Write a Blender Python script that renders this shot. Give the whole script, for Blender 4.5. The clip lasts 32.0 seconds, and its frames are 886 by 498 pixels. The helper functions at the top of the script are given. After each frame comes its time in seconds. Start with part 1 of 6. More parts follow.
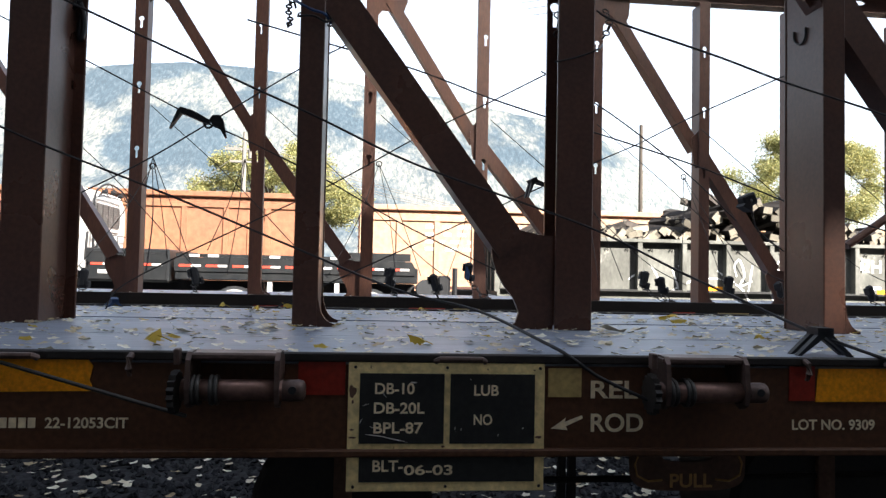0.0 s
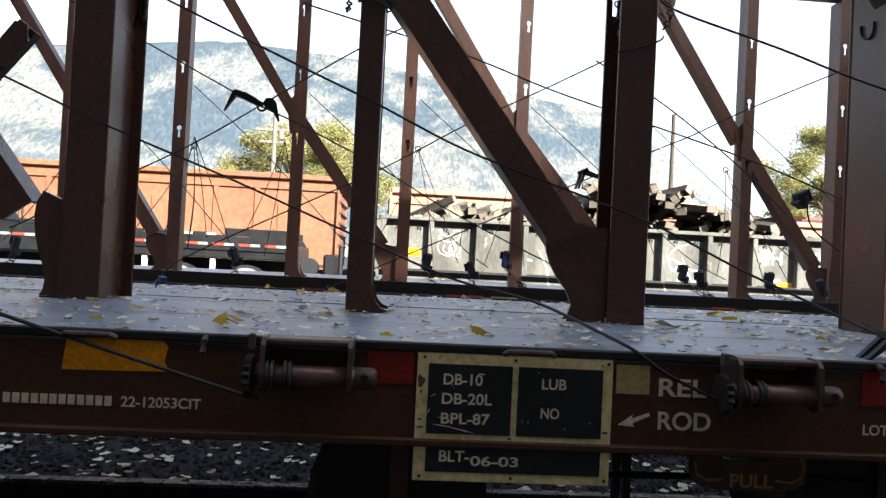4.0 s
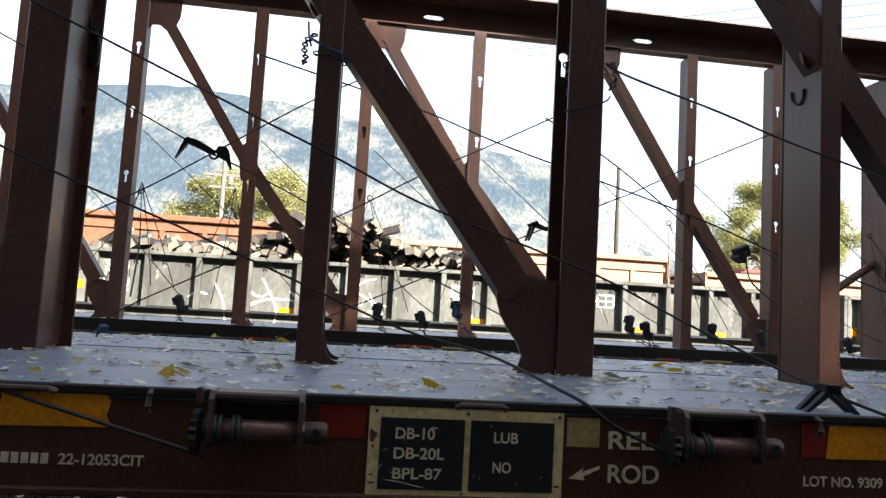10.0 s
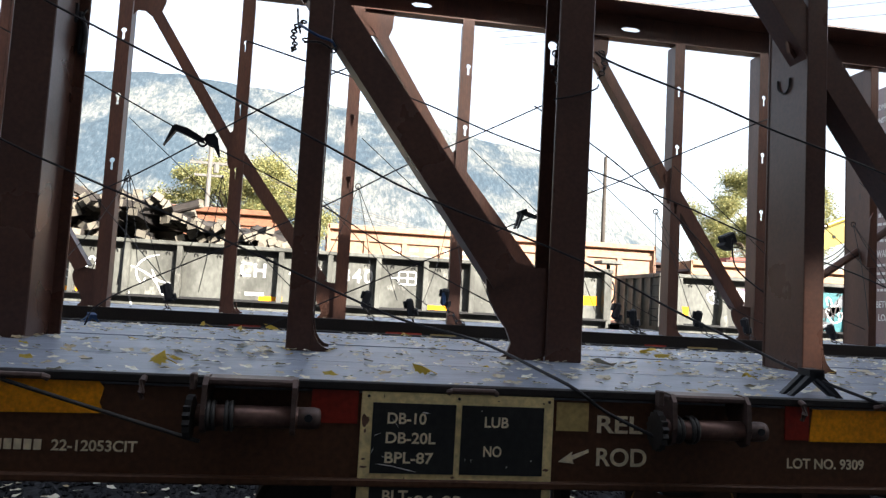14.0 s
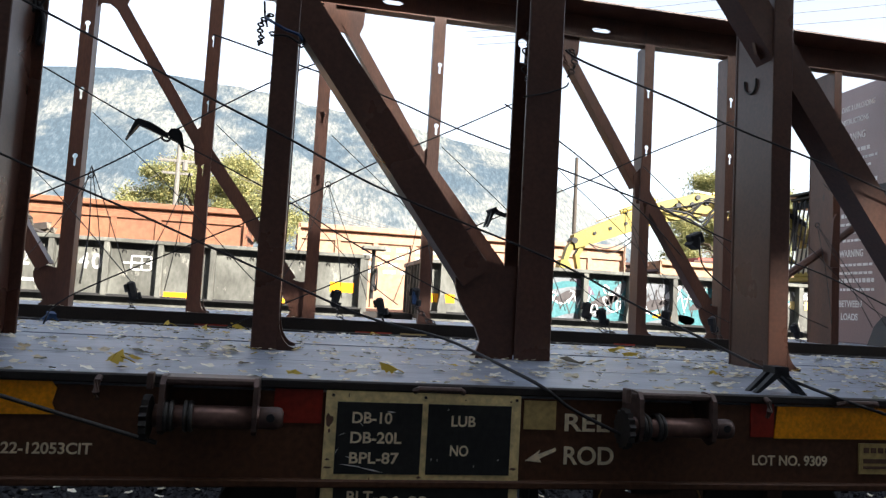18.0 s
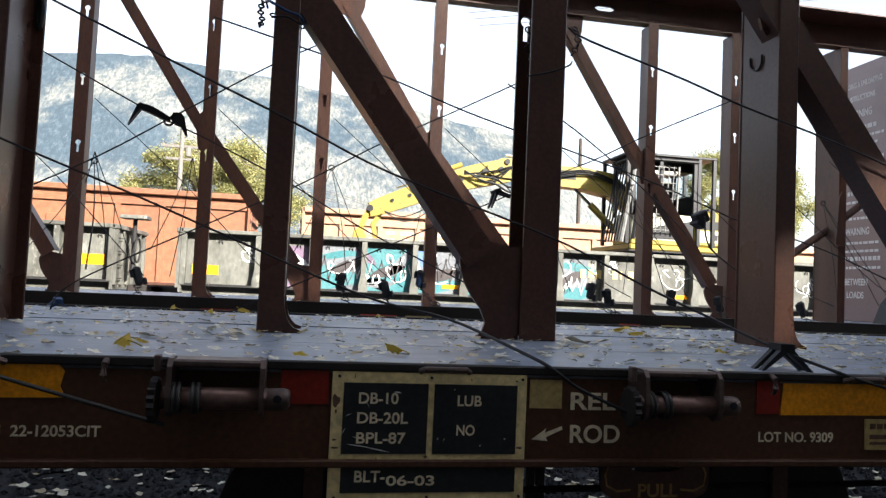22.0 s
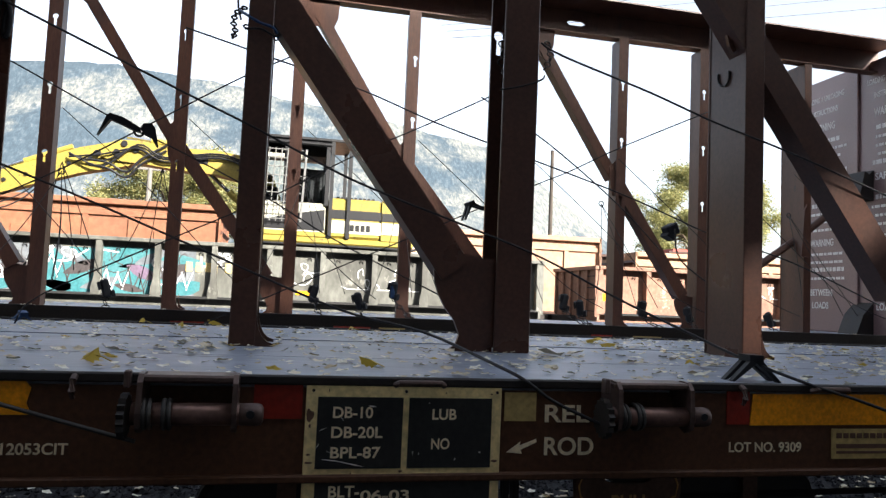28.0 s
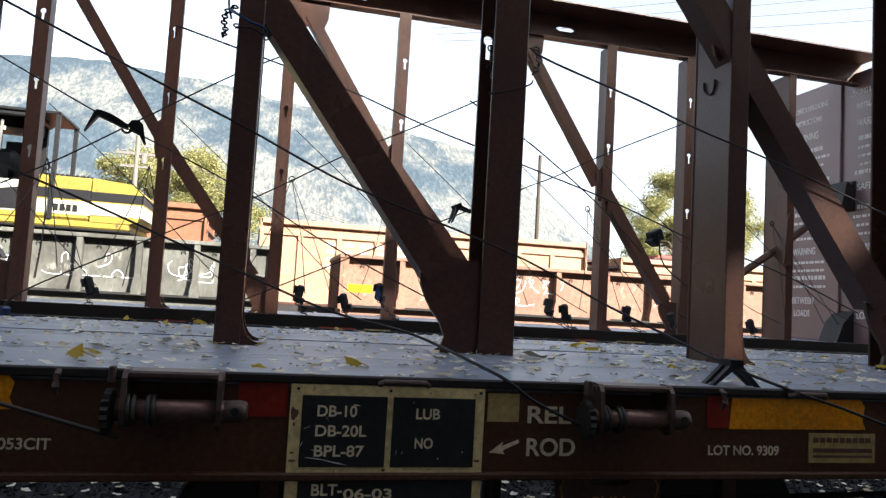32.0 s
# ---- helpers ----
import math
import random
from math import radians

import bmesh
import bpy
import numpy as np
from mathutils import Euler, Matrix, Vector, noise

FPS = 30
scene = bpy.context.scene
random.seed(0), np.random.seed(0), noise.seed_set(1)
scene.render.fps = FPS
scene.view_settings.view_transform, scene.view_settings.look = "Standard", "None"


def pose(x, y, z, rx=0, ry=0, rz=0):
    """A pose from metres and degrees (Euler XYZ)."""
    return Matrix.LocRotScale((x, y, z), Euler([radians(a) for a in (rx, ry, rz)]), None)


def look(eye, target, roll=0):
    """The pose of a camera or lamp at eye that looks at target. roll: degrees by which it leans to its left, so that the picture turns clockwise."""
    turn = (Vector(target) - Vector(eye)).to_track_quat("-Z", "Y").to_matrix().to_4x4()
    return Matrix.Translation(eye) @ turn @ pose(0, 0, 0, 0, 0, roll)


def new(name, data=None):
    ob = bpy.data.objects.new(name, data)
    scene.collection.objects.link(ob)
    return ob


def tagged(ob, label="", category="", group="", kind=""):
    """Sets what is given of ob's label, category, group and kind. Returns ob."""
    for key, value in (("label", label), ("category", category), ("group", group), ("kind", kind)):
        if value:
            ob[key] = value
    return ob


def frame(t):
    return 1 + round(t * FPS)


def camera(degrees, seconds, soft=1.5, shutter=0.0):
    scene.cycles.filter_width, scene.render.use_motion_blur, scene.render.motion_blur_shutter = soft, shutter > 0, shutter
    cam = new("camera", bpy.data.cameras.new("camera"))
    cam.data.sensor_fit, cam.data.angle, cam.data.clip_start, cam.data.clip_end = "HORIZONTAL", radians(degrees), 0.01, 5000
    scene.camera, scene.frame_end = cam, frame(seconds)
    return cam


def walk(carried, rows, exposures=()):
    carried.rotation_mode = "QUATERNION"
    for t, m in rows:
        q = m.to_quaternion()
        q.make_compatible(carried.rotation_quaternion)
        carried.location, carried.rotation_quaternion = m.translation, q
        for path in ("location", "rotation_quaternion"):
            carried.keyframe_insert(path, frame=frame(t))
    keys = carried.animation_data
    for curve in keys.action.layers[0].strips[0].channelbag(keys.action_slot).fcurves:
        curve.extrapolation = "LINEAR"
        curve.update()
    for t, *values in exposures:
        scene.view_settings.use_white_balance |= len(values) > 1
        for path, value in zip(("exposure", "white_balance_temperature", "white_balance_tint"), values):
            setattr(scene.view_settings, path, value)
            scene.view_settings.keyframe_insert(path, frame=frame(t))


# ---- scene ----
cam = camera(63.7, 32.0, soft=1.35)
PATH = [
    (0, (0.05, -1.873, 1.27), (0.244, 0.116, 1.351), 1.2),
    (0.5, (0.048, -1.876, 1.268), (0.256, 0.111, 1.345), 1.3),
    (1, (0.043, -1.879, 1.269), (0.259, 0.107, 1.346), 1.3),
    (1.5, (0.036, -1.887, 1.267), (0.258, 0.099, 1.344), 1.1),
    (2, (0.024, -1.892, 1.275), (0.248, 0.094, 1.331), 2.3),
    (2.5, (-0.038, -1.836, 1.295), (0.21, 0.148, 1.354), 2.5),
    (3, (-0.072, -1.839, 1.286), (0.095, 0.154, 1.33), 2.5),
    (3.5, (-0.071, -1.848, 1.284), (0.048, 0.148, 1.319), 2.8),
    (5.5, (-0.096, -1.878, 1.282), (0.112, 0.111, 1.337), 3.6),
    (6, (-0.098, -1.879, 1.282), (0.129, 0.107, 1.35), 3.5),
    (6.5, (-0.1, -1.888, 1.285), (0.133, 0.096, 1.369), 3.1),
    (7, (-0.104, -1.896, 1.285), (0.132, 0.088, 1.381), 3.6),
    (7.5, (-0.103, -1.895, 1.289), (0.141, 0.087, 1.397), 3.5),
    (8, (-0.102, -1.891, 1.295), (0.146, 0.089, 1.424), 3.0),
    (8.5, (-0.092, -1.88, 1.311), (0.162, 0.096, 1.488), 2.6),
    (9, (-0.086, -1.873, 1.304), (0.179, 0.1, 1.499), 2.0),
    (9.5, (-0.083, -1.872, 1.297), (0.179, 0.101, 1.487), 2.4),
    (10, (-0.087, -1.875, 1.295), (0.173, 0.1, 1.473), 3.3),
    (10.5, (-0.091, -1.876, 1.295), (0.171, 0.1, 1.462), 2.7),
    (11, (-0.099, -1.881, 1.295), (0.152, 0.097, 1.451), 2.5),
    (11.5, (-0.099, -1.885, 1.294), (0.143, 0.094, 1.444), 2.8),
    (12, (-0.098, -1.884, 1.29), (0.148, 0.095, 1.434), 3.1),
    (12.5, (-0.101, -1.888, 1.289), (0.161, 0.089, 1.433), 3.2),
    (13, (-0.102, -1.888, 1.291), (0.17, 0.088, 1.435), 2.9),
    (13.5, (-0.1, -1.887, 1.289), (0.184, 0.087, 1.436), 3.2),
    (14, (-0.099, -1.888, 1.289), (0.198, 0.084, 1.437), 3.2),
    (14.5, (-0.099, -1.89, 1.292), (0.213, 0.08, 1.445), 3.0),
    (16.5, (-0.088, -1.876, 1.289), (0.269, 0.086, 1.448), 2.8),
    (17, (-0.086, -1.873, 1.29), (0.278, 0.087, 1.449), 2.8),
    (17.5, (-0.084, -1.868, 1.287), (0.284, 0.091, 1.446), 3.3),
    (18, (-0.08, -1.862, 1.283), (0.294, 0.097, 1.435), 3.2),
    (18.5, (-0.077, -1.852, 1.281), (0.302, 0.107, 1.42), 2.8),
    (19, (-0.071, -1.845, 1.281), (0.302, 0.116, 1.406), 2.5),
    (19.5, (-0.071, -1.847, 1.278), (0.299, 0.115, 1.395), 2.9),
    (20, (-0.073, -1.847, 1.279), (0.297, 0.115, 1.386), 2.8),
    (20.5, (-0.075, -1.853, 1.278), (0.292, 0.111, 1.381), 2.4),
    (21, (-0.075, -1.855, 1.277), (0.285, 0.11, 1.378), 2.5),
    (21.5, (-0.079, -1.855, 1.276), (0.286, 0.109, 1.379), 2.7),
    (22, (-0.079, -1.857, 1.276), (0.286, 0.107, 1.38), 2.6),
    (22.5, (-0.081, -1.86, 1.28), (0.286, 0.103, 1.388), 2.6),
    (23, (-0.084, -1.859, 1.298), (0.283, 0.103, 1.427), 2.3),
    (23.5, (-0.085, -1.862, 1.297), (0.291, 0.093, 1.483), 2.7),
    (24, (-0.081, -1.867, 1.293), (0.309, 0.086, 1.479), 2.4),
    (24.5, (-0.079, -1.862, 1.294), (0.325, 0.088, 1.475), 2.3),
    (25, (-0.081, -1.863, 1.289), (0.331, 0.086, 1.466), 2.7),
    (25.5, (-0.084, -1.866, 1.286), (0.339, 0.081, 1.458), 3.0),
    (26, (-0.085, -1.864, 1.284), (0.348, 0.081, 1.449), 2.4),
    (26.5, (-0.08, -1.856, 1.281), (0.354, 0.091, 1.434), 2.3),
    (28.5, (-0.088, -1.865, 1.282), (0.354, 0.08, 1.42), 2.6),
    (29, (-0.091, -1.873, 1.282), (0.355, 0.071, 1.428), 3.0),
    (29.5, (-0.092, -1.871, 1.282), (0.358, 0.071, 1.44), 2.8),
    (30, (-0.089, -1.871, 1.279), (0.367, 0.069, 1.443), 2.0),
    (30.5, (-0.088, -1.873, 1.28), (0.372, 0.066, 1.443), 2.2),
    (31, (-0.092, -1.877, 1.276), (0.372, 0.062, 1.437), 2.7),
    (31.5, (-0.091, -1.874, 1.275), (0.378, 0.064, 1.429), 2.9),
    (32, (-0.088, -1.876, 1.276), (0.386, 0.062, 1.424), 3.3),
]
walk(cam, [(t, look(eye, target, roll)) for t, eye, target, roll in PATH], exposures=[(0, 2.42), (6, 2.37), (14, 2.33), (18, 2.25), (32, 2.24)])


# ---- world, sun, exposure ----
world = bpy.data.worlds.new("sky")
scene.world = world
world.use_nodes = True
wn = world.node_tree.nodes
wl = world.node_tree.links
bg = wn["Background"]
sky = wn.new("ShaderNodeTexSky")
sky.sky_type = "NISHITA"
sky.sun_disc = False
sky.sun_elevation = radians(30)
sky.sun_rotation = radians(146)
sky.dust_density = 2.5
sky.air_density = 1.0
haze = wn.new("ShaderNodeHueSaturation")
haze.inputs["Saturation"].default_value = 0.5
wl.new(sky.outputs[0], haze.inputs["Color"])
wl.new(haze.outputs[0], bg.inputs[0])
bg.inputs[1].default_value = 0.09

sun = new("sun", bpy.data.lights.new("sun", "SUN"))
sun.data.energy = 5.0
sun.data.angle = radians(1.2)
sun.data.color = (1.0, 0.95, 0.88)
sun.matrix_world = look((11.1, -16.6, 11.5), (0, 0, 0))


# ---- materials ----
def mat(name, colour, rough=0.6, metal=0.0, second=None, scale=6.0, mix=0.5, bump=0.15, fine=60.0,
        spots=None, spot_scale=14.0, spot_cut=0.62, per_object=0.0, stretch=(1, 1, 1), contrast=0.12, gloss=0.3):
    """A weathered surface: two colours mixed by noise, fine grain, optional stains."""
    m = bpy.data.materials.new(name)
    m.use_nodes = True
    n, l = m.node_tree.nodes, m.node_tree.links
    b = n["Principled BSDF"]
    b.inputs["Metallic"].default_value = metal
    tc = n.new("ShaderNodeTexCoord")
    mp = n.new("ShaderNodeMapping")
    mp.inputs["Scale"].default_value = stretch
    l.new(tc.outputs["Object"], mp.inputs[0])
    if second is None:
        second = tuple(c * 0.62 for c in colour)
    big = n.new("ShaderNodeTexNoise")
    big.inputs["Scale"].default_value = scale
    big.inputs["Detail"].default_value = 6
    l.new(mp.outputs[0], big.inputs[0])
    rmp = n.new("ShaderNodeValToRGB")
    rmp.color_ramp.elements[0].position = 0.5 - contrast
    rmp.color_ramp.elements[1].position = 0.5 + contrast
    l.new(big.outputs[0], rmp.inputs[0])
    mx = n.new("ShaderNodeMix")
    mx.data_type = "RGBA"
    mx.inputs[6].default_value = (*colour, 1)
    mx.inputs[7].default_value = (*second, 1)
    ml = n.new("ShaderNodeMath")
    ml.operation = "MULTIPLY"
    ml.inputs[1].default_value = mix
    l.new(rmp.outputs[0], ml.inputs[0])
    l.new(ml.outputs[0], mx.inputs[0])
    out = mx.outputs[2]
    grain = n.new("ShaderNodeTexNoise")
    grain.inputs["Scale"].default_value = fine
    grain.inputs["Detail"].default_value = 4
    l.new(mp.outputs[0], grain.inputs[0])
    gm = n.new("ShaderNodeMapRange")
    gm.inputs[1].default_value, gm.inputs[2].default_value = 0.3, 0.7
    gm.inputs[3].default_value, gm.inputs[4].default_value = 0.78, 1.18
    l.new(grain.outputs[0], gm.inputs[0])
    hs = n.new("ShaderNodeHueSaturation")
    l.new(gm.outputs[0], hs.inputs["Value"])
    l.new(out, hs.inputs["Color"])
    out = hs.outputs[0]
    if per_object:
        oi = n.new("ShaderNodeObjectInfo")
        pr = n.new("ShaderNodeMapRange")
        pr.inputs[3].default_value, pr.inputs[4].default_value = 1 - per_object, 1 + per_object
        l.new(oi.outputs["Random"], pr.inputs[0])
        h2 = n.new("ShaderNodeHueSaturation")
        l.new(pr.outputs[0], h2.inputs["Value"])
        l.new(out, h2.inputs["Color"])
        out = h2.outputs[0]
    if spots:
        sn = n.new("ShaderNodeTexNoise")
        sn.inputs["Scale"].default_value = spot_scale
        sn.inputs["Detail"].default_value = 8
        sn.inputs["Roughness"].default_value = 0.7
        l.new(mp.outputs[0], sn.inputs[0])
        sr = n.new("ShaderNodeValToRGB")
        sr.color_ramp.elements[0].position = spot_cut
        sr.color_ramp.elements[1].position = spot_cut + 0.05
        l.new(sn.outputs[0], sr.inputs[0])
        m2 = n.new("ShaderNodeMix")
        m2.data_type = "RGBA"
        m2.inputs[7].default_value = (*spots, 1)
        l.new(sr.outputs[0], m2.inputs[0])
        l.new(out, m2.inputs[6])
        out = m2.outputs[2]
    l.new(out, b.inputs["Base Color"])
    rr = n.new("ShaderNodeMapRange")
    rr.inputs[3].default_value, rr.inputs[4].default_value = max(0.05, rough - 0.12), min(1, rough + 0.12)
    l.new(big.outputs[0], rr.inputs[0])
    l.new(rr.outputs[0], b.inputs["Roughness"])
    if bump:
        bp = n.new("ShaderNodeBump")
        bp.inputs["Strength"].default_value = bump
        bp.inputs["Distance"].default_value = 0.004
        b.inputs["Specular IOR Level"].default_value = gloss
        l.new(grain.outputs[0], bp.inputs["Height"])
        l.new(bp.outputs[0], b.inputs["Normal"])
    return m


BROWN = mat("brown_paint", (0.076, 0.0340, 0.0228), 0.30, second=(0.049, 0.0250, 0.0195), gloss=0.4, bump=0.06, scale=3, spots=(0.090, 0.041, 0.023), spot_scale=9, spot_cut=0.64)
SILL = mat("sill_paint", (0.09835, 0.04471, 0.02347), 0.55, second=(0.0693, 0.03241, 0.01845), gloss=0.2, bump=0.06, scale=3, spots=(0.1229, 0.05589, 0.03353), spot_scale=12, spot_cut=0.66)
FARBROWN = mat("far_brown_paint", (0.098, 0.042, 0.0255), 0.42, second=(0.064, 0.029, 0.0205), gloss=0.38, bump=0.06, scale=2.0, fine=35, stretch=(2.5, 2.5, 0.5), mix=0.8, spots=(0.045, 0.028, 0.022), spot_scale=7, spot_cut=0.63)
BULK = mat("bulkhead_paint", (0.2443, 0.1559, 0.1516), 0.35, second=(0.1938, 0.1221, 0.1196), scale=1.5, gloss=0.7)
DECK = mat("deck_steel", (0.2916, 0.3269, 0.3976), 0.42, second=(0.1767, 0.1987, 0.2474), scale=2.2, fine=40, spots=(0.07952, 0.07421, 0.07068), spot_scale=7, spot_cut=0.64, stretch=(0.35, 1.8, 1))
DARKSTEEL = mat("dark_steel", (0.020, 0.018, 0.017), 0.5, second=(0.034, 0.025, 0.02), scale=8)
WINCH = mat("winch_steel", (0.1235, 0.0806, 0.0676), 0.42, metal=0.3, second=(0.065, 0.0455, 0.039), scale=20)
WORN = mat("worn_drum", (0.221, 0.13, 0.104), 0.38, metal=0.5, second=(0.13, 0.078, 0.065), scale=25)
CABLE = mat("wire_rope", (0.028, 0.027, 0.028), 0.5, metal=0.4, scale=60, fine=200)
# paler copy of the wire rope, its lit look put into the colour
CABLE_LIT = mat("lit_wire_rope", (0.07, 0.065, 0.06), 0.5, metal=0.4, scale=60, fine=200)
RUBBER = mat("black_rubber", (0.015, 0.016, 0.018), 0.55, scale=20)
BLUE = mat("blue_webbing", (0.03, 0.07, 0.16), 0.7, scale=20)
YELLOW = mat("amber_reflector", (0.92, 0.35, 0.010), 0.35, second=(0.80, 0.29, 0.009), scale=9, fine=90, spots=(0.2, 0.12, 0.03), spot_scale=20, spot_cut=0.72)
RED = mat("red_reflector", (0.274, 0.02257, 0.01128), 0.35, second=(0.2015, 0.01612, 0.009672), scale=9)
CREAM = mat("cream_border", (0.88, 0.70, 0.34), 0.5, second=(0.76, 0.59, 0.28), scale=12, spots=(0.16, 0.08, 0.04), spot_scale=16, spot_cut=0.69)
OLDPATCH = mat("faded_reflector", (0.546, 0.403, 0.156), 0.5, second=(0.429, 0.312, 0.117), scale=14)
BLACKP = mat("stencil_black", (0.018, 0.019, 0.018), 0.5, second=(0.03, 0.03, 0.028), scale=12, spots=(0.28, 0.27, 0.23), spot_scale=26, spot_cut=0.78)
LETTER = mat("white_lettering", (0.86, 0.73, 0.50), 0.6, second=(0.70, 0.58, 0.38), scale=30, spots=(0.06, 0.045, 0.04), spot_scale=40, spot_cut=0.68)
DIMLETTER = mat("faded_lettering", (0.82, 0.78, 0.75), 0.6, second=(0.66, 0.62, 0.60), scale=30)
OCHRELET = mat("ochre_lettering", (0.66, 0.38, 0.14), 0.6, scale=30)
PULLP = mat("pull_plate", (0.156, 0.0845, 0.0546), 0.6, scale=12)
BALLAST = mat("ballast", (0.03795, 0.04043, 0.04785), 0.9, second=(0.0099, 0.01073, 0.0132), scale=22, fine=45, bump=0.9, mix=0.9)
RAILM = mat("rail_steel", (0.10, 0.07, 0.055), 0.45, metal=0.5, second=(0.06, 0.04, 0.03), scale=8)
RAILTOP = mat("rail_head", (0.32, 0.33, 0.36), 0.28, metal=0.9, scale=10)
TIEWOOD = mat("old_tie_wood", (0.034, 0.028, 0.024), 0.9, second=(0.016, 0.014, 0.013), scale=3, fine=30, per_object=0.55, stretch=(0.4, 2, 2), bump=0.5)
TIEPALE = mat("split_tie_wood", (0.17, 0.15, 0.115), 0.9, second=(0.055, 0.047, 0.037), scale=4, fine=40, per_object=0.5, bump=0.5)
GONDOLA = mat("gondola_paint", (0.108, 0.108, 0.093), 0.6, second=(0.052, 0.051, 0.043), scale=1.5, fine=14, mix=0.9, contrast=0.11, stretch=(1, 1, 0.55), spots=(0.18, 0.175, 0.15), spot_scale=2.6, spot_cut=0.60)
GONRIB = mat("gondola_stake", (0.012, 0.012, 0.012), 0.75, second=(0.022, 0.02, 0.019), scale=3)
RUSTGON = mat("rust_gondola", (0.235, 0.120, 0.078), 0.7, second=(0.14, 0.078, 0.056), scale=1.1, fine=12, mix=0.8, contrast=0.2, spots=(0.36, 0.29, 0.23), spot_scale=2.0, spot_cut=0.60)
ORANGE = mat("oxide_red_paint", (0.1944, 0.08064, 0.04176), 0.6, second=(0.144, 0.0612, 0.03384), scale=0.7, fine=7, mix=0.7, contrast=0.2)
ORANGEPALE = mat("faded_oxide_paint", (0.32, 0.185, 0.115), 0.6, second=(0.25, 0.14, 0.088), scale=0.7, fine=7, mix=0.7, contrast=0.2)
ORANGEDK = mat("oxide_red_rib", (0.055, 0.022, 0.014), 0.6, scale=2)
TANCAR = mat("tan_car_paint", (0.32, 0.192, 0.112), 0.6, second=(0.256, 0.152, 0.088), scale=0.8, fine=8, mix=0.7, contrast=0.2)
WHITEP = mat("white_paint", (0.4, 0.392, 0.376), 0.4, second=(0.32, 0.312, 0.296), scale=3)
GREYLINE = mat("graffiti_white", (0.72, 0.72, 0.70), 0.6, second=(0.5, 0.5, 0.5), scale=3)
EXYELLOW = mat("machine_yellow", (0.235, 0.180, 0.034), 0.45, second=(0.18, 0.135, 0.025), scale=2.5, fine=25, spots=(0.09, 0.065, 0.035), spot_scale=5, spot_cut=0.60)
CAGE = mat("cage_grey", (0.16, 0.16, 0.15), 0.5, second=(0.06, 0.06, 0.06), scale=6)
EXBLACK = mat("machine_black", (0.011, 0.011, 0.012), 0.45, scale=8)
EXCREAM = mat("machine_cream", (0.40, 0.39, 0.31), 0.45, second=(0.32, 0.31, 0.25), scale=4)
CABPANE = mat("dull_window", (0.10, 0.105, 0.105), 0.25, second=(0.07, 0.075, 0.075), scale=5)
CHROME = mat("cylinder_rod", (0.6, 0.6, 0.6), 0.2, metal=1.0, scale=20)
TRUCKBLK = mat("truck_body_black", (0.010, 0.011, 0.012), 0.35, second=(0.018, 0.018, 0.018), scale=4)
REDTAPE = mat("red_tape", (0.50, 0.05, 0.03), 0.4, scale=20)
POLEWOOD = mat("pole_wood", (0.058, 0.047, 0.038), 0.9, second=(0.035, 0.03, 0.025), scale=3, stretch=(4, 4, 0.4))
POLEGREY = mat("weathered_pole", (0.135, 0.125, 0.11), 0.9, second=(0.09, 0.083, 0.074), scale=3, stretch=(4, 4, 0.4))
BARK = mat("bark", (0.09, 0.065, 0.045), 0.95, second=(0.05, 0.04, 0.03), scale=4, bump=0.6)
# added unseen wall; its grey is set to bounce light onto the near car
WALLM = mat("shade_wall", (0.20, 0.19, 0.18), 0.9, second=(0.16, 0.15, 0.145), scale=0.6, fine=6)
REDROOF = mat("red_siding", (0.30, 0.05, 0.035), 0.6, second=(0.24, 0.045, 0.03), scale=3)


def glass_mat():
    m = bpy.data.materials.new("cab_glass")
    m.use_nodes = True
    b = m.node_tree.nodes["Principled BSDF"]
    b.inputs["Base Color"].default_value = (0.72, 0.78, 0.78, 1)
    b.inputs["Roughness"].default_value = 0.02
    b.inputs["Transmission Weight"].default_value = 1.0
    b.inputs["IOR"].default_value = 1.2
    return m


GLASS = glass_mat()


def leaf_mat(name, c1, c2, c3, clear=0.5):
    m = bpy.data.materials.new(name)
    m.use_nodes = True
    n, l = m.node_tree.nodes, m.node_tree.links
    b = n["Principled BSDF"]
    b.inputs["Roughness"].default_value = 0.6
    g = n.new("ShaderNodeNewGeometry")
    r = n.new("ShaderNodeValToRGB")
    r.color_ramp.elements[0].color = (*c1, 1)
    r.color_ramp.elements[1].color = (*c3, 1)
    e = r.color_ramp.elements.new(0.5)
    e.color = (*c2, 1)
    l.new(g.outputs["Random Per Island"], r.inputs[0])
    l.new(r.outputs[0], b.inputs["Base Color"])
    t = n.new("ShaderNodeBsdfTranslucent")
    l.new(r.outputs[0], t.inputs[0])
    a = n.new("ShaderNodeMixShader")
    a.inputs[0].default_value = clear
    l.new(b.outputs[0], a.inputs[1])
    l.new(t.outputs[0], a.inputs[2])
    l.new(a.outputs[0], n["Material Output"].inputs[0])
    return m


TREELEAF = leaf_mat("tree_leaf", (0.155, 0.175, 0.075), (0.265, 0.26, 0.105), (0.38, 0.33, 0.125))
DEADLEAF = leaf_mat("fallen_leaf", (0.40, 0.31, 0.17), (0.78, 0.72, 0.55), (0.88, 0.85, 0.72), 0.1)
YELLOWLEAF = leaf_mat("yellow_leaf", (0.52, 0.36, 0.04), (0.62, 0.45, 0.06), (0.55, 0.36, 0.03))


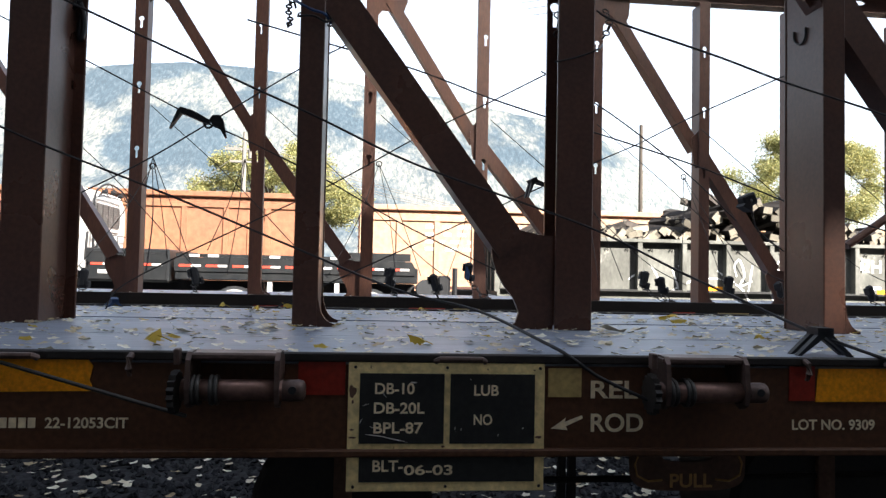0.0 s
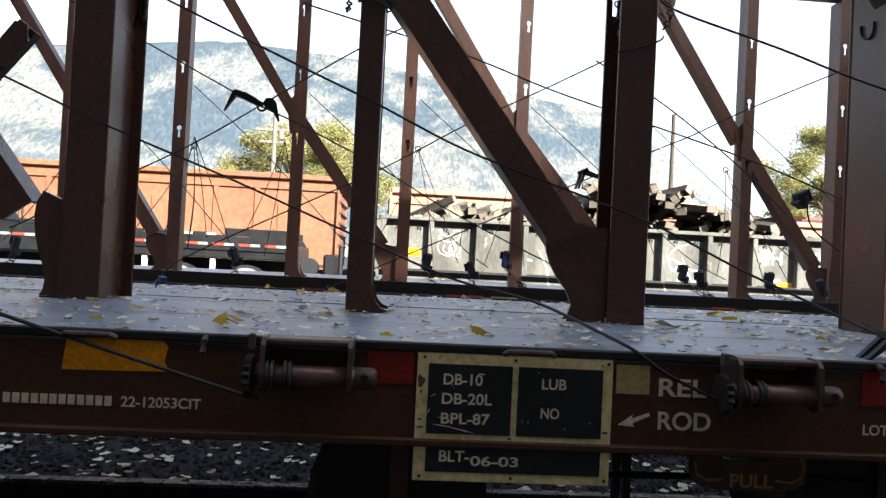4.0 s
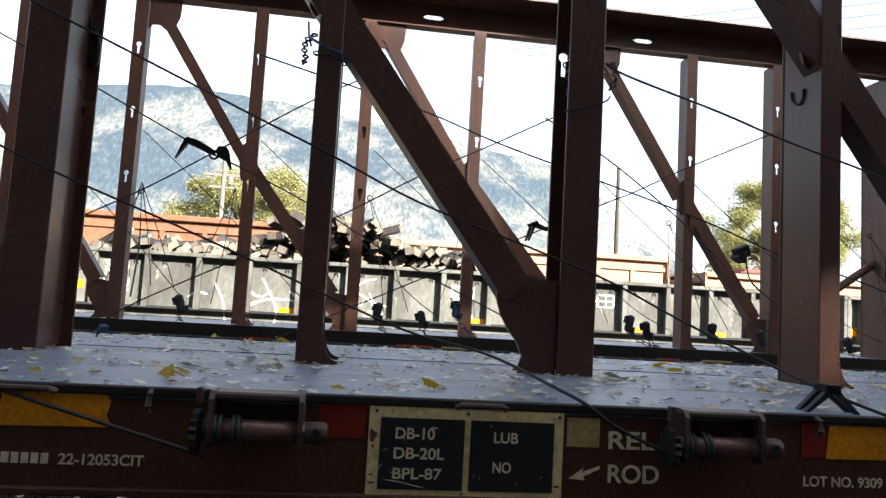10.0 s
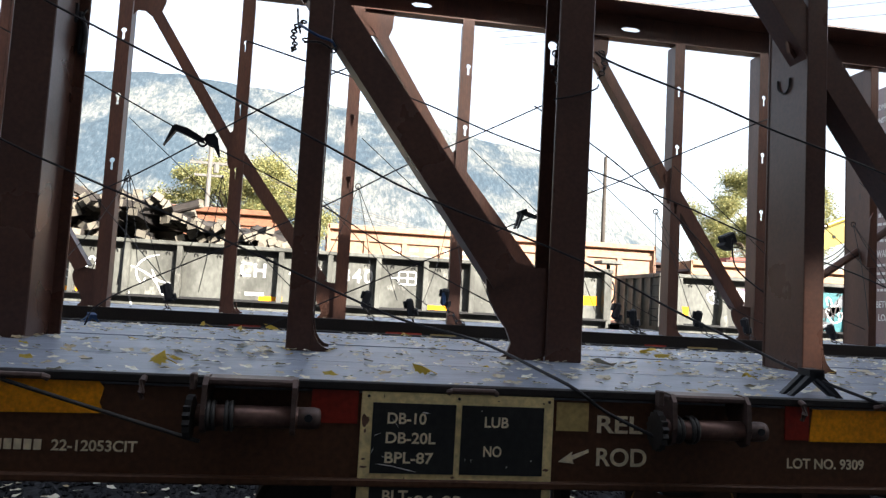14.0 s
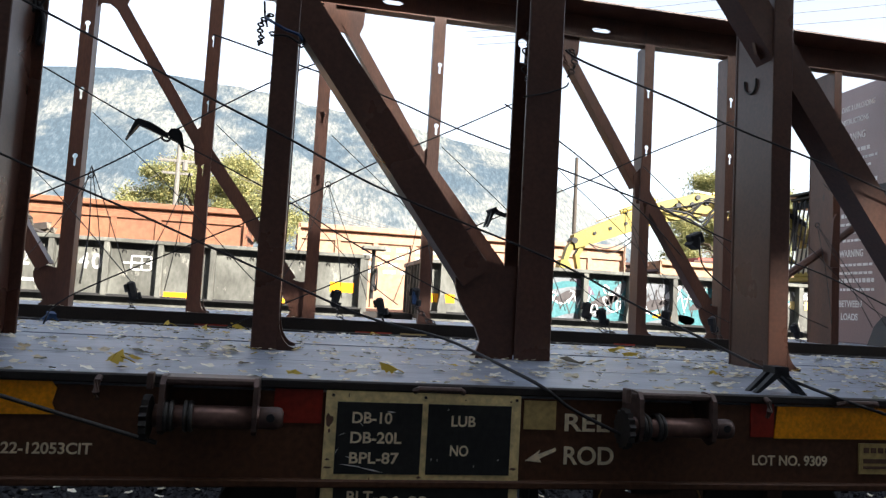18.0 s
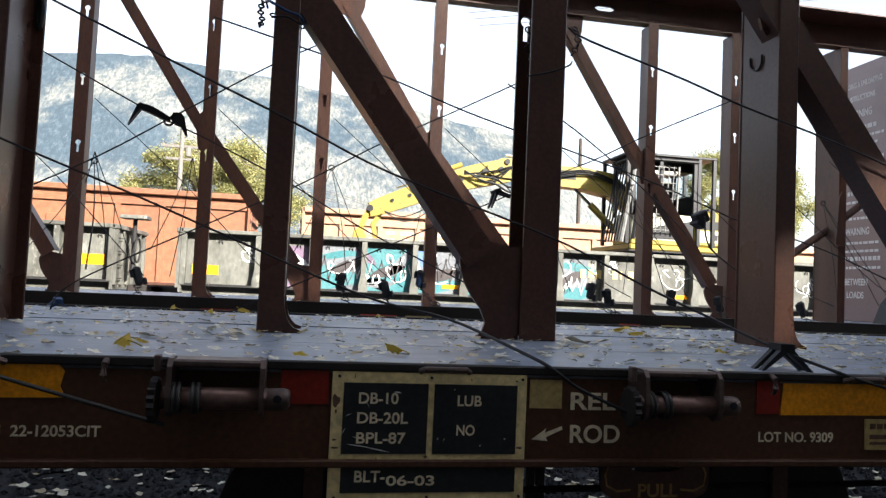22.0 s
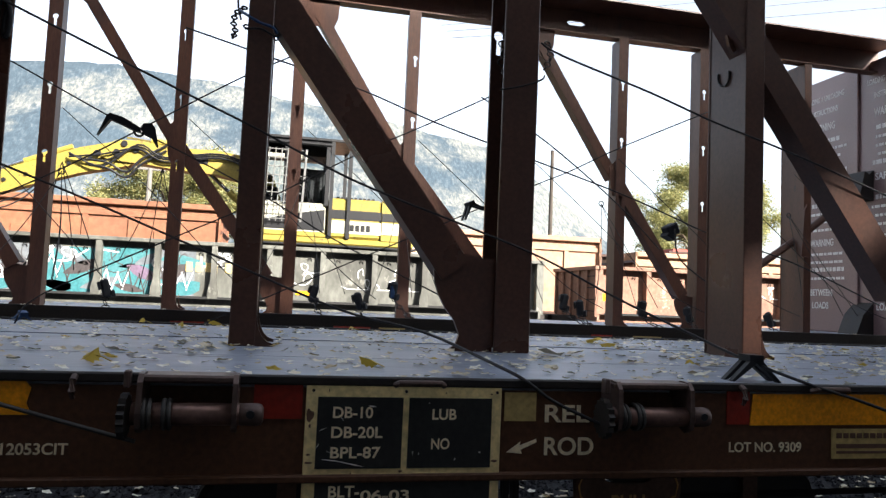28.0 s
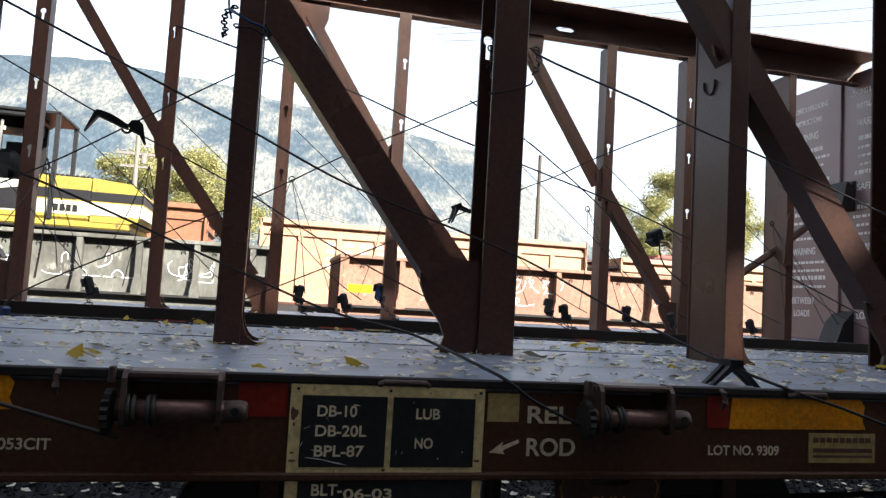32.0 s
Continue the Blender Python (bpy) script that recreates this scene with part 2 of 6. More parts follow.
def mountain_mat():
    """Far forested slope; its haze is painted: blue-grey crown colours and a faint glow."""
    m = bpy.data.materials.new("hazed_far_forest")
    m.use_nodes = True
    n, l = m.node_tree.nodes, m.node_tree.links
    b = n["Principled BSDF"]
    b.inputs["Roughness"].default_value = 1.0
    b.inputs["Specular IOR Level"].default_value = 0.0
    tc = n.new("ShaderNodeTexCoord")

    def grain(scale, stretch, detail, rough):
        mp = n.new("ShaderNodeMapping")
        mp.inputs["Scale"].default_value = stretch
        l.new(tc.outputs["Object"], mp.inputs[0])
        t = n.new("ShaderNodeTexNoise")
        t.inputs["Scale"].default_value = scale
        t.inputs["Detail"].default_value = detail
        t.inputs["Roughness"].default_value = rough
        l.new(mp.outputs[0], t.inputs[0])
        return t.outputs[0]

    def ramp(source, *stops):
        r = n.new("ShaderNodeValToRGB")
        els = r.color_ramp.elements
        els[0].position, els[0].color = stops[0][0], (*stops[0][1], 1)
        els[1].position, els[1].color = stops[-1][0], (*stops[-1][1], 1)
        for p, c in stops[1:-1]:
            els.new(p).color = (*c, 1)
        l.new(source, r.inputs[0])
        return r.outputs[0]

    def mixed(factor, a, c):
        x = n.new("ShaderNodeMix")
        x.data_type = "RGBA"
        l.new(factor, x.inputs[0])
        l.new(a, x.inputs[6])
        l.new(c, x.inputs[7])
        return x.outputs[2]

    stands = grain(0.0055, (1, 0.5, 1.3), 8, 0.62)
    xyz = n.new("ShaderNodeSeparateXYZ")
    l.new(tc.outputs["Object"], xyz.inputs[0])
    height = n.new("ShaderNodeMapRange")
    height.inputs[1].default_value, height.inputs[2].default_value = 60, 400
    height.inputs[3].default_value, height.inputs[4].default_value = 0.045, -0.045
    l.new(xyz.outputs[2], height.inputs[0])
    total = n.new("ShaderNodeMath")
    l.new(stands, total.inputs[0])
    l.new(height.outputs[0], total.inputs[1])
    stands = total.outputs[0]
    crowns = grain(0.15, (1.2, 0.3, 0.6), 4, 0.75)
    # crown colours leaned to blue-grey for the haze
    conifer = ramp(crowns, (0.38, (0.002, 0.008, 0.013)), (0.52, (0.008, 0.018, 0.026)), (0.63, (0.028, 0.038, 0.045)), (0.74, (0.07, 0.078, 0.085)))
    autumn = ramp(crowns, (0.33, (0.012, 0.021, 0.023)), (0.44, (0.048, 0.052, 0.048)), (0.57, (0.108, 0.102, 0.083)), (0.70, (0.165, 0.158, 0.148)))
    which = ramp(stands, (0.45, (0, 0, 0)), (0.55, (1, 1, 1)))
    col = mixed(which, conifer, autumn)
    l.new(col, b.inputs["Base Color"])
    bp = n.new("ShaderNodeBump")
    bp.inputs["Strength"].default_value = 0.7
    bp.inputs["Distance"].default_value = 2.0
    l.new(crowns, bp.inputs["Height"])
    l.new(bp.outputs[0], b.inputs["Normal"])
    # bluish emission stands in for the haze in front of the slope
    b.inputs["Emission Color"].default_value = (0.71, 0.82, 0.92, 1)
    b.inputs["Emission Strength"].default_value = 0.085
    return m


MOUNTAIN = mountain_mat()


GRAF_PALE = mat("graffiti_pale", (0.1275, 0.136, 0.1445), 0.6, second=(0.07225, 0.08075, 0.08925), scale=2.5, fine=20, mix=0.7, contrast=0.1)
GRAF_LAV = mat("graffiti_lavender", (0.1275, 0.085, 0.1275), 0.6, second=(0.085, 0.06375, 0.08925), scale=3, fine=20, mix=0.7)
GRAF_TEAL = mat("graffiti_teal", (0.0238, 0.1148, 0.1249), 0.6, second=(0.051, 0.1445, 0.153), scale=2.5, fine=20, mix=0.8)
GRAF_BROWN = mat("graffiti_brown", (0.045, 0.037, 0.036), 0.6, second=(0.035, 0.03, 0.03), scale=4, fine=20)
GRAF_BLUE = mat("graffiti_blue", (0.08, 0.14, 0.30), 0.6, second=(0.06, 0.10, 0.22), scale=3, fine=20)



# ---- building tools ----
def thing(name, label, category, group="", at=None):
    ob = tagged(new(name), label, category, group)
    if at is not None:
        ob.matrix_basis = at
    return ob


def mesh_of(name, bm, material, smooth=False):
    me = bpy.data.meshes.new(name)
    bmesh.ops.recalc_face_normals(bm, faces=bm.faces)
    if smooth:
        for f in bm.faces:
            f.smooth = True
    bm.to_mesh(me)
    bm.free()
    me.materials.append(material)
    return me


def part(name, bm, material, parent=None, label="", smooth=False, m=None):
    ob = new(name, mesh_of(name, bm, material, smooth))
    if parent is not None:
        ob.parent = parent
    if m is not None:
        ob.matrix_basis = m
    if label:
        ob["label"] = label
    return ob


def shared(name, me, parent, m, label=""):
    ob = new(name, me)
    ob.parent = parent
    ob.matrix_basis = m
    if label:
        ob["label"] = label
    return ob


def structure(name, bm, material, label, smooth=False):
    return tagged(part(name, bm, material, smooth=smooth), label, kind="structure")


def box(x0, x1, y0, y1, z0, z1, bm=None, bevel=0.0):
    bm = bm or bmesh.new()
    vs = [bm.verts.new((x, y, z)) for x in (x0, x1) for y in (y0, y1) for z in (z0, z1)]
    fs = [bm.faces.new([vs[i] for i in q]) for q in ((0, 1, 3, 2), (4, 6, 7, 5), (0, 4, 5, 1), (2, 3, 7, 6), (0, 2, 6, 4), (1, 5, 7, 3))]
    if bevel:
        es = list({e for f in fs for e in f.edges})
        bmesh.ops.bevel(bm, geom=es, offset=bevel, segments=1, affect="EDGES")
    return bm


def prism(points, y0, y1, bm=None):
    """A plate: the outline in x, z, between two y."""
    bm = bm or bmesh.new()
    a = [bm.verts.new((x, y0, z)) for x, z in points]
    b = [bm.verts.new((x, y1, z)) for x, z in points]
    bm.faces.new(a)
    bm.faces.new(b[::-1])
    k = len(points)
    for i in range(k):
        j = (i + 1) % k
        bm.faces.new((a[i], a[j], b[j], b[i]))
    return bm


def tube(points, r, sides=8, bm=None, closed_ends=True):
    """A round bar along a line of points; r may be one number or one for each point."""
    bm = bm or bmesh.new()
    pts = [Vector(p) for p in points]
    rs = r if isinstance(r, (list, tuple)) else [r] * len(pts)
    rings = []
    for i, p in enumerate(pts):
        d = (pts[min(i + 1, len(pts) - 1)] - pts[max(i - 1, 0)]).normalized()
        u = d.cross(Vector((0, 0, 1)) if abs(d.z) < 0.9 else Vector((1, 0, 0))).normalized()
        v = d.cross(u)
        rings.append([bm.verts.new(p + rs[i] * (math.cos(k * 2 * math.pi / sides) * u + math.sin(k * 2 * math.pi / sides) * v)) for k in range(sides)])
    for a, b in zip(rings, rings[1:]):
        for k in range(sides):
            j = (k + 1) % sides
            bm.faces.new((a[k], a[j], b[j], b[k]))
    if closed_ends:
        bm.faces.new(rings[0][::-1])
        bm.faces.new(rings[-1])
    return bm


def smooth_line(points, steps=5):
    """A soft curve through the points."""
    pts = [Vector(p) for p in points]
    out = []
    for i in range(len(pts) - 1):
        p0, p1, p2, p3 = pts[max(i - 1, 0)], pts[i], pts[i + 1], pts[min(i + 2, len(pts) - 1)]
        for k in range(steps):
            t = k / steps
            out.append(0.5 * ((2 * p1) + (p2 - p0) * t + (2 * p0 - 5 * p1 + 4 * p2 - p3) * t * t + (3 * p1 - p0 - 3 * p2 + p3) * t ** 3))
    out.append(pts[-1])
    return out


def cable(parent, points, r=0.0045, material=None, name="cable", label=""):
    return part(name, tube(smooth_line(points), r, 6), material or CABLE, parent, label, smooth=True)


def torus(centre, axis, big, small, n=14, k=6, bm=None, squash=1.0):
    bm = bm or bmesh.new()
    a = Vector(axis).normalized()
    u = a.cross(Vector((0, 0, 1)) if abs(a.z) < 0.9 else Vector((1, 0, 0))).normalized()
    v = a.cross(u)
    rings = []
    for i in range(n):
        t = i * 2 * math.pi / n
        d = math.cos(t) * u + math.sin(t) * v * squash
        c = Vector(centre) + d * big
        dn = d.normalized()
        rings.append([bm.verts.new(c + small * (math.cos(j * 2 * math.pi / k) * dn + math.sin(j * 2 * math.pi / k) * a)) for j in range(k)])
    for i in range(n):
        p, q = rings[i], rings[(i + 1) % n]
        for j in range(k):
            m = (j + 1) % k
            bm.faces.new((p[j], q[j], q[m], p[m]))
    return bm


def words(text, parent, material, width, height, m, name="lettering", label="", thick=0.0006, spacing=1.0):
    """Lettering of a set width and height, standing in the x, z plane and facing -y, its lower left corner at m."""
    cu = bpy.data.curves.new("lettering", "FONT")
    cu.body = text
    cu.space_character = spacing
    cu.extrude = thick
    cu.offset = 0.02
    tmp = new("lettering_tmp", cu)
    dg = bpy.context.evaluated_depsgraph_get()
    me = bpy.data.meshes.new_from_object(tmp.evaluated_get(dg))
    bpy.data.objects.remove(tmp)
    bpy.data.curves.remove(cu)
    co = np.zeros(len(me.vertices) * 3)
    me.vertices.foreach_get("co", co)
    co = co.reshape(-1, 3)
    lo, hi = co.min(0), co.max(0)
    x = (co[:, 0] - lo[0]) / (hi[0] - lo[0]) * width
    z = (co[:, 1] - lo[1]) / (hi[1] - lo[1]) * height
    d = np.where(co[:, 2] > 0, -thick * 2, 0)
    me.vertices.foreach_set("co", np.stack([x, d, z], 1).ravel())
    me.materials.clear()
    me.materials.append(material)
    ob = new(name, me)
    ob.parent = parent
    ob.matrix_basis = m
    if label:
        ob["label"] = label
    return ob


def wheel_bm(r=0.46, w=0.13):
    """A railway wheel with its axle along y."""
    bm = bmesh.new()
    prof = [(-w / 2, r), (w / 2 - 0.03, r - 0.01), (w / 2 - 0.03, r + 0.028), (w / 2, r + 0.02), (w / 2, r - 0.07), (w / 2 - 0.04, r - 0.09), (w / 2 - 0.05, 0.13), (w / 2, 0.12), (w / 2, 0.001)]
    prof2 = [(-w / 2, 0.001), (-w / 2, 0.12), (-w / 2 + 0.05, 0.13), (-w / 2 + 0.03, r - 0.09), (-w / 2, r - 0.07)]
    pr = prof2 + prof
    n = 24
    rings = [[bm.verts.new((q * math.cos(t), y, q * math.sin(t))) for y, q in pr] for t in [i * 2 * math.pi / n for i in range(n)]]
    for i in range(n):
        a, b = rings[i], rings[(i + 1) % n]
        for j in range(len(pr) - 1):
            bm.faces.new((a[j], b[j], b[j + 1], a[j + 1]))
    return bm


WHEEL = mesh_of("wheel", wheel_bm(), DARKSTEEL)


def bogie(parent, x, yc):
    """A two-axle freight bogie: side frames, bolster and wheels, under a car body."""
    for s in (-1, 1):
        y = yc + s * 0.98
        pts = [(x - 1.15, 0.42), (x - 1.0, 0.60), (x - 0.45, 0.72), (x + 0.45, 0.72), (x + 1.0, 0.60), (x + 1.15, 0.42), (x + 0.75, 0.42), (x + 0.35, 0.24), (x - 0.35, 0.24), (x - 0.75, 0.42)]
        part("side_frame", prism(pts, y - 0.06, y + 0.06), DARKSTEEL, parent)
        for dx in (-0.9, 0.9):
            shared("wheel", WHEEL, parent, Matrix.Translation((x + dx, yc + s * 0.75, 0.46)) @ (Matrix.Rotation(math.pi, 4, "Z") if s < 0 else Matrix.Identity(4)))
    part("bolster", box(x - 0.2, x + 0.2, yc - 1.0, yc + 1.0, 0.45, 0.72, bevel=0.02), DARKSTEEL, parent)
    for dx in (-0.9, 0.9):
        part("axle", tube([(x + dx, yc - 0.75, 0.46), (x + dx, yc + 0.75, 0.46)], 0.08), DARKSTEEL, parent)


# ---- ground, tracks, distance ----
def ground():
    bm = bmesh.new()
    s = 3500
    vs = [bm.verts.new(p) for p in ((-s, -s, -0.2), (s, -s, -0.2), (s, s, -0.2), (-s, s, -0.2))]
    bm.faces.new(vs)
    structure("ground", bm, BALLAST, "dark cinder and ballast ground with fallen leaves")


def track(yc, label):
    for s in (-1, 1):
        y = yc + s * 0.7525
        bm = prism([(0, 0)] * 0 or [(-60, -0.02), (60, -0.02), (60, -0.0), (-60, -0.0)], y - 0.036, y + 0.036)
        rail = thing("rail", label, "rail", "rails of the yard")
        part("rail_head", bm, RAILTOP, rail)
        part("rail_web", box(-60, 60, y - 0.01, y + 0.01, -0.13, -0.02), RAILM, rail)
        part("rail_foot", box(-60, 60, y - 0.07, y + 0.07, -0.16, -0.13), RAILM, rail)


def mountain():
    prof_x = [-2600, -1500, -700, -600, -530, -440, -330, -220, -100, -10, 118, 190, 280, 394, 445, 490, 560, 644, 712, 850, 1100, 1600]
    prof_z = [380, 392, 406, 414, 424, 433, 436, 427, 415, 401, 386, 379, 360, 345, 338, 308, 264, 203, 153, 70, 30, 10]
    nx, ny = 240, 60
    bm = bmesh.new()
    grid = []
    for j in range(ny):
        v = j / (ny - 1)
        y = 950 + 900 * v
        row = []
        for i in range(nx):
            x = -2400 + 4000 * i / (nx - 1)
            top = float(np.interp(x * 1500 / y, prof_x, prof_z)) * (y / 1500)
            k = min(1, v / 0.61)
            z = top * (k ** 0.9) if v <= 0.61 else top * (1 - 0.5 * (v - 0.61) / 0.39)
            q = Vector((x * 0.006, y * 0.006, 0))
            z += (noise.fractal(q, 1.0, 2.0, 5) * 38 + noise.noise(q * 0.45) * 25) * math.sin(min(1, k) * math.pi) * min(1, top / 200)
            z += noise.noise(Vector((x * 0.035, y * 0.035, 3))) * 5 * min(1, top / 120)
            row.append(bm.verts.new((x, y, max(z, -0.25))))
        grid.append(row)
    for a, b in zip(grid, grid[1:]):
        for i in range(nx - 1):
            bm.faces.new((a[i], a[i + 1], b[i + 1], b[i]))
    structure("backdrop_mountain", bm, MOUNTAIN, "forested mountain slope in autumn, its haze put into colour and glow", smooth=True)


# Unseen walls added behind the camera to shade the cars and place sun patches.
def sun_screens():
    for x0, x1 in ((-45, 5.75), (8.30, 45)):
        structure("shade_wall", box(x0, x1, -4.9, -4.5, -0.2, SHADE_TOP), WALLM, "unseen tall wall added to shade the lumber cars")
    bm = bmesh.new()
    for x0, x1, z0, z1 in ((5.75, 6.13, -0.2, 4.93), (5.75, 6.13, 5.66, SHADE_TOP), (6.13, 6.20, -0.2, 8.0), (6.20, 6.80, -0.2, 5.50), (6.20, 6.80, 6.05, 8.0), (6.80, 8.30, -0.2, 8.0)):
        box(x0, x1, -4.9, -4.5, z0, z1, bm)
    # bars across the made-up openings thin the sun that passes
    for x0, x1, z0, z1 in ((5.75, 6.13, 4.93, 5.66), (6.20, 6.80, 5.50, 6.05)):
        n = int((x1 - x0) / 0.08)
        for k in range(n):
            a = x0 + (x1 - x0) * (k + 0.5) / n
            box(a - 0.014, a + 0.014, -4.72, -4.68, z0 - 0.02, z1 + 0.02, bm)
    # more bars thin the sun above the lower wall
    for k in range(14):
        a = 6.16 + 0.16 * k
        box(a - 0.036, a + 0.036, -4.74, -4.66, 7.9, SHADE_TOP, bm)
    structure("shade_wall_low", bm, WALLM, "unseen lower wall added to shape the sun patches through barred openings")


SHADE_TOP = 11.33
ground()
for yc, lab in ((1.43, "steel rail under the first lumber car"), (5.43, "steel rail under the second lumber car"), (15.2, "steel rail of the running line"), (20.4, "steel rail of the far siding")):
    track(yc, lab)
mountain()
sun_screens()


# ---- centre-beam lumber cars ----
def flange(x0, x1, y0, y1, z0, z1, xc=None, holes=()):
    """A flange plate with keyhole openings: a round top and a slot below it."""
    if not holes:
        return box(x0, x1, y0, y1, z0, z1, bevel=0.004)
    bm = bmesh.new()
    w, r = 0.034, 0.026
    if x0 < xc - w:
        box(x0, xc - w, y0, y1, z0, z1, bm)
    if x1 > xc + w:
        box(xc + w, x1, y0, y1, z0, z1, bm)
    z = z0
    for h in holes:
        box(xc - w, xc + w, y0, y1, z, h - 0.095, bm)
        for s in (-1, 1):
            pts = [(xc + s * w, h - 0.095), (xc + s * 0.012, h - 0.095), (xc + s * 0.012, h - 0.022)]
            pts += [(xc + s * r * math.cos(a), h + r * math.sin(a)) for a in (-0.8, -0.3, 0.2, 0.7, 1.15)]
            pts += [(xc, h + r), (xc, h + 0.04), (xc + s * w, h + 0.04)]
            prism(pts, y0, y1, bm)
        z = h + 0.04
    box(xc - w, xc + w, y0, y1, z, z1, bm)
    return bm


def foot(x, side, zd, w=0.07, h=0.16, n=6):
    """Outline of the curved flare at the foot of a post."""
    pts = [(x, zd), (x + side * w, zd), (x + side * w, zd + 0.012)]
    for i in range(n + 1):
        a = i / n
        pts.append((x + side * w * (1 - a) ** 2.2 * 0.95, zd + 0.012 + (h - 0.012) * a ** 1.6))
    return pts


def i_post(car, x, yf, zd, ztop, wide, deep, material, holes=(), off=0.0, feet=(1,), closed=False, back_holes=(), web=0.0, back=0.0, slim=1.0):
    """A post of the beam: front flange, one web (or two closing it as a box), back flange, flared foot."""
    p = part("post", flange(x - wide / 2, x + wide / 2, yf, yf + 0.016, zd, ztop, x + off if holes else None, holes), material, car)
    for xs in ((x - wide / 2 + 0.012, x + wide / 2 - 0.012) if closed else (x + web,)):
        part("web", box(xs - 0.007, xs + 0.007, yf + 0.016, yf + deep - 0.016, zd, ztop), material, p)
    part("back_flange", flange(x + back - wide / 2 * slim, x + back + wide / 2 * slim, yf + deep - 0.016, yf + deep, zd, ztop, x - 0.02 if back_holes else None, back_holes), material, p)
    for s in feet:
        part("flared_foot", prism(foot(x + s * wide / 2, s, zd), yf + 0.002, yf + 0.02), material, p)
        part("flared_foot", prism(foot(x + s * wide / 2, s, zd), yf + deep - 0.02, yf + deep - 0.002), material, p)
    return p


def brace(car, xa, za, xb, zb, yc, wide, deep, material):
    """A sloping channel brace of the beam, from its upper to its lower end."""
    d = Vector((xb - xa, 0, zb - za))
    n = Vector((-d.z, 0, d.x)).normalized() * (wide / 2)
    pts = [(xa + n.x, za + n.z), (xa - n.x, za - n.z), (xb - n.x, zb - n.z), (xb + n.x, zb + n.z)]
    b = part("diagonal_brace", prism(pts, yc - deep / 2, yc - deep / 2 + 0.014), material, car)
    u = n.normalized() * (wide / 2 - 0.014)
    for s in (1, -1):
        q = [(xa + s * n.x, za + s * n.z), (xb + s * n.x, zb + s * n.z), (xb + s * u.x, zb + s * u.z), (xa + s * u.x, za + s * u.z)]
        part("lip", prism(q, yc - deep / 2 + 0.014, yc + deep / 2), material, b)
    return b


def gusset(car, x, zd, yf, size, material, tall=1.0):
    """The plate at the foot of a brace, left of its post, with a curved flare."""
    outline = [(0, 0), (0.185, 0), (0.185, 0.012), (0.160, 0.03), (0.147, 0.07), (0.172, 0.13), (0.212, 0.18), (0.243, 0.235), (0.262, 0.29), (0.268, 0.335), (0.252, 0.385), (0.20, 0.43), (0.05, 0.40), (0, 0.40)]
    return part("gusset_plate", prism([(x - a * size, zd + b * tall) for a, b in outline], yf + 0.03, yf + 0.05), material, car)


def top_chord(car, x0, x1, yf, z0, z1, material, holes):
    bm = bmesh.new()
    zm0, zm1 = z0 + 0.13, z0 + 0.18
    yw = yf + 0.09
    box(x0, x1, yw, yw + 0.014, z0 + 0.014, zm0, bm)
    box(x0, x1, yw, yw + 0.014, zm1, z1 - 0.014, bm)
    x = x0
    for h in holes:
        box(x, h - 0.11, yw, yw + 0.014, zm0, zm1, bm)
        for s in (-1, 1):
            prism([(h + s * 0.11, zm0), (h + s * 0.07, zm0), (h + s * 0.11, zm0 + 0.02)], yw, yw + 0.014, bm)
            prism([(h + s * 0.11, zm1), (h + s * 0.07, zm1), (h + s * 0.11, zm1 - 0.02)], yw, yw + 0.014, bm)
        x = h + 0.11
    box(x, x1, yw, yw + 0.014, zm0, zm1, bm)
    c = part("top_chord", bm, material, car)
    part("bottom_flange", box(x0, x1, yf - 0.03, yf + 0.10, z0, z0 + 0.014), material, c)
    part("top_flange", box(x0, x1, yf - 0.27, yf + 0.30, z1 - 0.016, z1), material, c)
    return c


